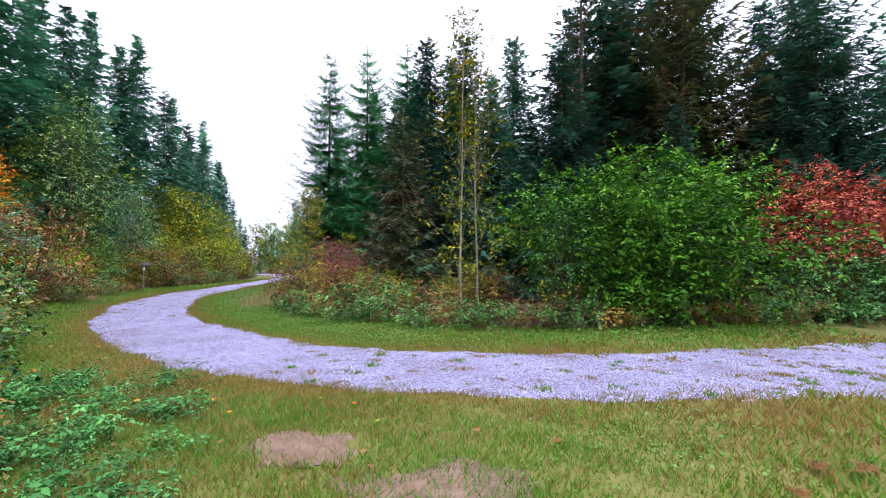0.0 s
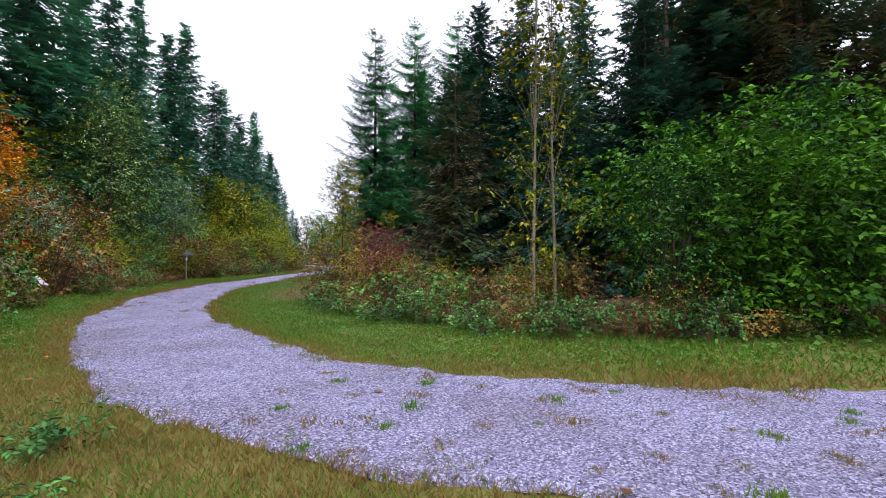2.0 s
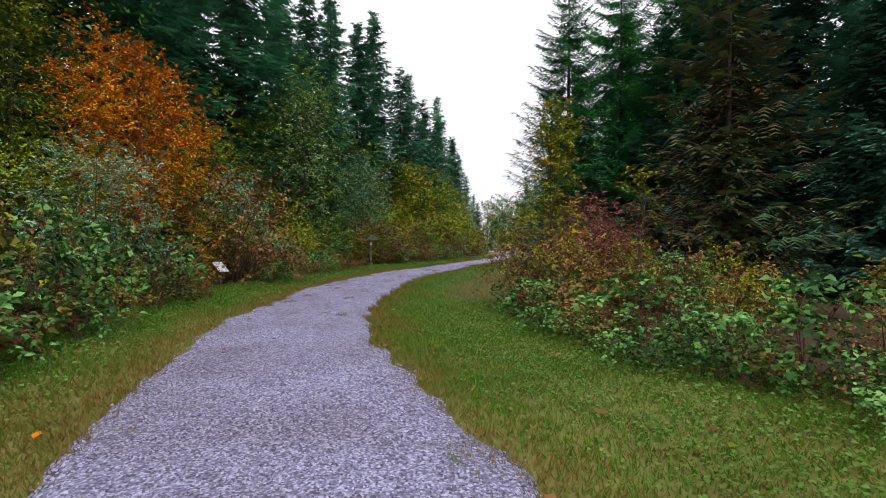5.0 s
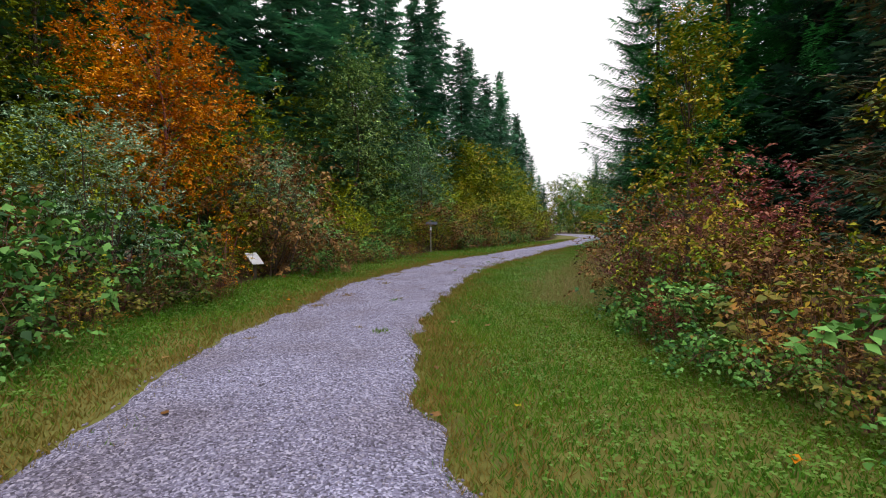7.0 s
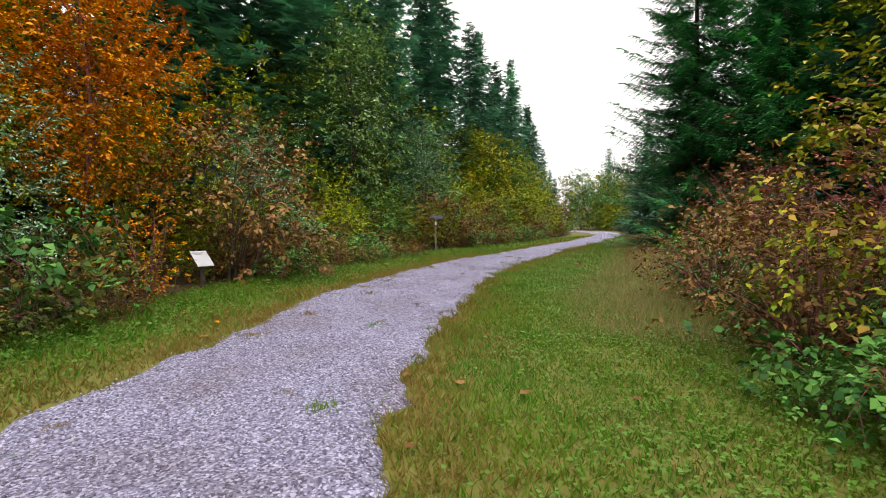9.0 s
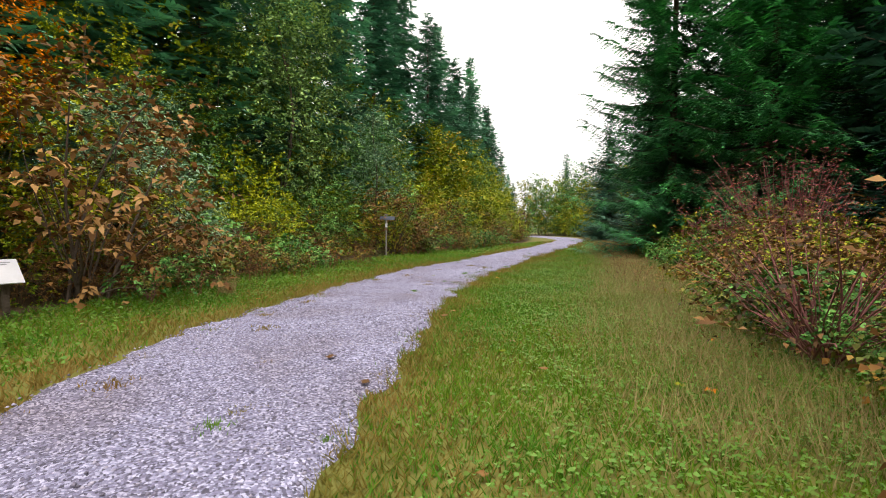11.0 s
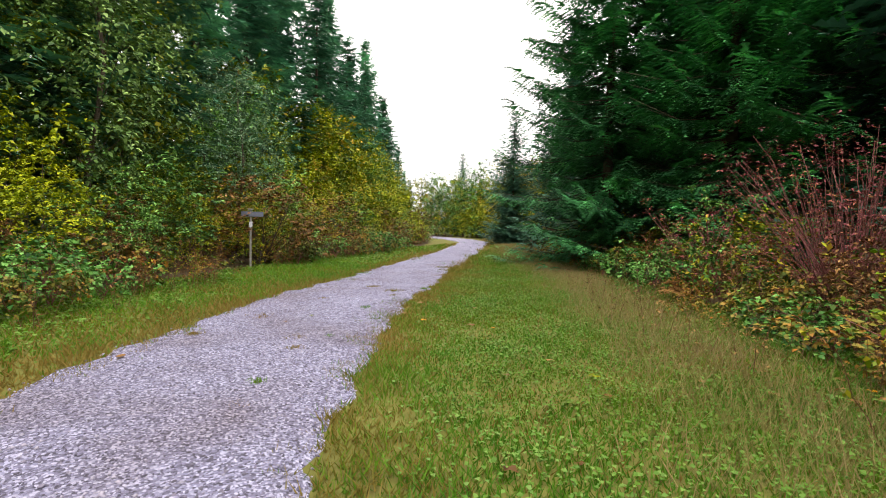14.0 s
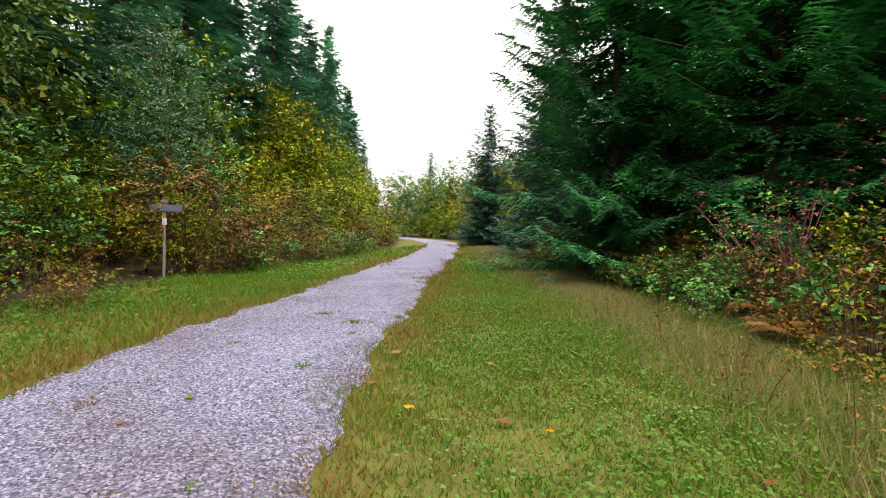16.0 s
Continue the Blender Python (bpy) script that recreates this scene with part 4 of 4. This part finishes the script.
belt(END_LINE, -1, 0, 60, 2.2, 2.0, 5.0, lambda x, y: pick([FAR_TALL["olive"], FAR_TALL["green"], FAR_TALL["mixed"]], (1, 2, 4)), (1.15, 1.45))
belt(END_LINE, -1, 0, 60, 3.0, 6.0, 12.0, lambda x, y: pick([FAR_TALL["olive"], FAR_TALL["green"], FAR_TALL["mixed"]], (2, 4, 1)), (1.3, 1.6))

put(shrub("orange_sapling", "small orange and yellow sapling beside the information panel", "shrub", LEAF["orange"], 57, 1.7, 0.55, 0.1, 34, 5, 6, 0.06, 6, 0.16, bark=M_REDSTEM), -14.1, 15.2)
put(shrub("red_weed", "low weed with bright red leaves", "herb", LEAF["red"], 58, 0.55, 0.2, 0.3, 12, 3, 5, 0.05, 4, 0.06, bark=M_REDSTEM, thick=0.006), -4.75, 15.1)
for k in range(16):
    a = k / 15
    x, y = -14.2 - 2.6 * a + rng.uniform(-0.6, 0.1), 14.2 + 7.0 * a + rng.uniform(-0.4, 0.4)
    if (x + 14.7) ** 2 + (y - 16.4) ** 2 > 0.5:
        pick([FERN[0], HERB[0]], (2, 3)).at(x, y, rng.uniform(0, 360), rng.uniform(0.6, 0.9))
for x, y, size in ((-16.7, 19.3, 0.5), (-17.1, 20.1, 0.55), (-16.3, 18.0, 0.45), (-15.7, 17.5, 0.36), (-15.2, 15.2, 0.38), (-18.0, 22.6, 0.55), (-17.4, 21.2, 0.5)):
    HEDGE["rust"].at(x, y, rng.uniform(0, 360), size, rng.uniform(0.9, 1.15))
for x, y in ((-15.6, 18.9), (-16.2, 19.6), (-15.9, 20.4), (-16.6, 20.9), (-16.4, 18.6), (-15.2, 18.0), (-16.9, 21.8), (-16.2, 21.3)):
    pick([FERN[0], HERB[0]], (1, 2)).at(x, y, rng.uniform(0, 360), rng.uniform(0.65, 0.9))
for x, y, size in ((2.9, 3.45, 0.26), (2.65, 3.5, 0.2), (2.2, 3.05, 0.2)):
    FERN[0].at(x, y, rng.uniform(0, 360), size)
# lush green weeds beside the start of the walk
NETTLE = [Kind(herb("green_weed", "lush green leafy weed in the grass", 91 + k, LEAF["weed"], 0.34, 8, 0.22, 0.055, False, M_GREENSTALK, "green weeds beside the start")) for k in range(2)]
for k in range(90):
    x, y = rng.uniform(-5.4, -1.5), rng.uniform(2.2, 6.0)
    if clear(x, y, 0.5) and x < -1.5 - 0.4 * (y - 2.2):
        pick(NETTLE, (1, 1)).at(x, y, rng.uniform(0, 360), rng.uniform(0.6, 1.1), rng.uniform(0.5, 1.0))
for x, y, size in ((-2.75, 2.55, 0.6), (-3.3, 3.1, 0.7), (-3.9, 3.6, 0.8), (-4.6, 4.4, 0.9), (-5.3, 5.2, 1.0), (-6.2, 6.0, 1.2), (-6.9, 6.6, 1.3)):
    pick(BRAMBLE, (1, 3, 1)).at(x - 0.25, y, rng.uniform(0, 360), size)
# lone dead stalks in the long grass
STALK = Kind(herb("dead_stalk", "thin dead brown weed stalks in long grass", 95, LEAF["rust"], 0.75, 4, 0.12, 0.03, True, None, "dead stalks"))
for x, y in ((-9.0, 25.1), (-8.5, 24.4), (-8.2, 23.7), (-8.6, 26.3), (-7.9, 23.0), (-7.4, 21.8), (-7.0, 20.6), (-9.6, 28.4), (-9.2, 27.0), (-14.7, 20.2), (-15.4, 22.0), (-15.9, 23.4)):
    STALK.at(x, y, rng.uniform(0, 360), rng.uniform(0.8, 1.15))
# a clump of orange dead grass at the foot of the thicket
CLUMP_RNG = np.random.default_rng(96)
cx, cy = CLUMP_RNG.normal(0, 0.07, 260), CLUMP_RNG.normal(0, 0.07, 260)
clump = tagged(part("dead_grass_clump", blades(cx, cy, CLUMP_RNG.uniform(0.15, 0.42, 260), np.full(260, 0.008), CLUMP_RNG, 0.9), M_DRYGRASS), "clump of orange-brown dead grass below the thicket", "grass", kind="stuff")
put(clump, -14.45, 19.4)

# ---- signs ----
M_WHITE = rough_mat("white_panel", ((0.45, 0.45, 0.49), (0.56, 0.56, 0.60), (0.62, 0.62, 0.66)), 5.0, 0.05, 0.35)
M_GREYWOOD = rough_mat("weathered_wood", ((0.12, 0.11, 0.10), (0.25, 0.23, 0.21), (0.36, 0.34, 0.32)), 9.0, 0.5)
M_BLUEGREY = rough_mat("blue_grey_board", ((0.08, 0.09, 0.13), (0.13, 0.14, 0.19), (0.19, 0.20, 0.25)), 6.0, 0.3, 0.6)
M_INK = rough_mat("grey_print", ((0.16, 0.16, 0.18), (0.22, 0.22, 0.24), (0.3, 0.3, 0.32)), 20.0, 0.0)


def info_panel(x, y, z, turn):
    ob = tagged(new("information_panel"), "small white tilted information panel on a wooden post", "sign")
    part_bm("post", box(0.07, 0.07, z + 0.08, (0, 0, (z - 0.08) / 2), 0.006), M_BARK, ob)
    panel = part_bm("panel", box(0.48, 0.31, 0.016, bevel=0.003), M_WHITE, ob, "white printed panel")
    panel.matrix_basis = pose(0, 0, z + 0.03, 0, 36, 0)
    for u, wide in ((-0.17, 0.22), (-0.13, 0.14)):
        line = part_bm("print_line", box(0.018, wide, 0.002, (u, -0.03, 0.0092)), M_INK, panel)
    ob.matrix_basis = pose(x, y, 0, 0, 0, turn)
    return ob


def way_sign(x, y, turn):
    ob = tagged(new("signpost"), "thin post with a dark blue-grey name board", "sign")
    part_bm("post", box(0.055, 0.055, 1.75, (0, 0, 0.83), 0.006), M_GREYWOOD, ob)
    part_bm("board", box(0.62, 0.03, 0.15, (0.04, -0.045, 1.58), 0.006), M_BLUEGREY, ob, "blue-grey board")
    part_bm("cap", box(0.16, 0.10, 0.05, (0, 0, 1.72), 0.012), M_GREYWOOD, ob, "small grey cap")
    part_bm("tag", box(0.09, 0.008, 0.15, (0, -0.033, 1.28), 0.002), M_WHITE, ob, "small white tag")
    ob.matrix_basis = pose(x, y, 0, 0, 0, turn)
    return ob


info_panel(-14.75, 16.5, 0.57, -5)
way_sign(-18.95, 29.85, 48)

# ---- small things on the ground ----
TUFT_RNG = np.random.default_rng(9)
tx, ty = TUFT_RNG.normal(0, 0.04, 70), TUFT_RNG.normal(0, 0.04, 70)
tv = blades(tx, ty, TUFT_RNG.uniform(0.012, 0.04, 70), TUFT_RNG.uniform(0.006, 0.011, 70), TUFT_RNG, 1.0)
tuft = tagged(part("grass_tuft", tv, M_GRASS), "small grass tuft growing in the gravel", "grass tuft", "tufts in the gravel", "stuff")
DRYTUFT = tagged(part("grass_tuft", blades(tx * 1.5, ty * 1.5, TUFT_RNG.uniform(0.008, 0.025, 70), TUFT_RNG.uniform(0.007, 0.013, 70), TUFT_RNG, 1.4), M_YELLOWGRASS), "small withered brown tuft pressed into the gravel", "grass tuft", "tufts in the gravel", "stuff")
TUFT = [Kind(tuft), Kind(DRYTUFT)]
for k in range(420):
    x = rng.uniform(-2.5, 9)
    y = rng.uniform(5.3, 9.4)
    if k % 4 == 0:
        x, y = rng.uniform(-14, -6), rng.uniform(11, 30)
    if on_path(np.array([x]), np.array([y]))[0] and (k % 4 == 0 or rng.random() < 0.25 + 0.12 * (x + 2.5)):
        pick(TUFT, (1, 3)).at(x, y, rng.uniform(0, 360), rng.uniform(0.5, 1.5), 0.8, 0.03)
LEAFLET = []
for k, key in enumerate(("rust", "orange", "yellow")):
    s = np.random.default_rng(90 + k)
    a = np.linspace(0, 6.283, 9)[:-1]
    q = np.array((1.0, 0.55, 0.9, 0.5, 0.8, 0.5, 0.9, 0.55)) * 0.045
    v = np.concatenate((np.array([(0, 0, 0.012)]), np.stack((np.cos(a) * q, np.sin(a) * q, s.uniform(0.0, 0.02, 8)), 1)))
    f = np.array([(0, 1 + i, 1 + (i + 1) % 8) for i in range(8)])
    LEAFLET.append(Kind(tagged(part("fallen_leaf", (v, f), LEAF[key]), "fallen dry autumn leaf lying on the ground", "leaf", "fallen leaves")))
for k in range(330):
    x, y = rng.uniform(-14, 1), rng.uniform(2.0, 26)
    if verge(np.array([x]), np.array([y]))[0] or rng.random() < 0.25:
        pick(LEAFLET, (7, 2, 1.5)).at(x, y, rng.uniform(0, 360), rng.uniform(0.7, 1.5), 1.0, ground_z(x, y) + 0.02)

# kinds that found no place are taken out again
for kind in Kind.every:
    if not kind.used:
        for ob in (*kind.made.children_recursive, kind.made):
            bpy.data.objects.remove(ob)
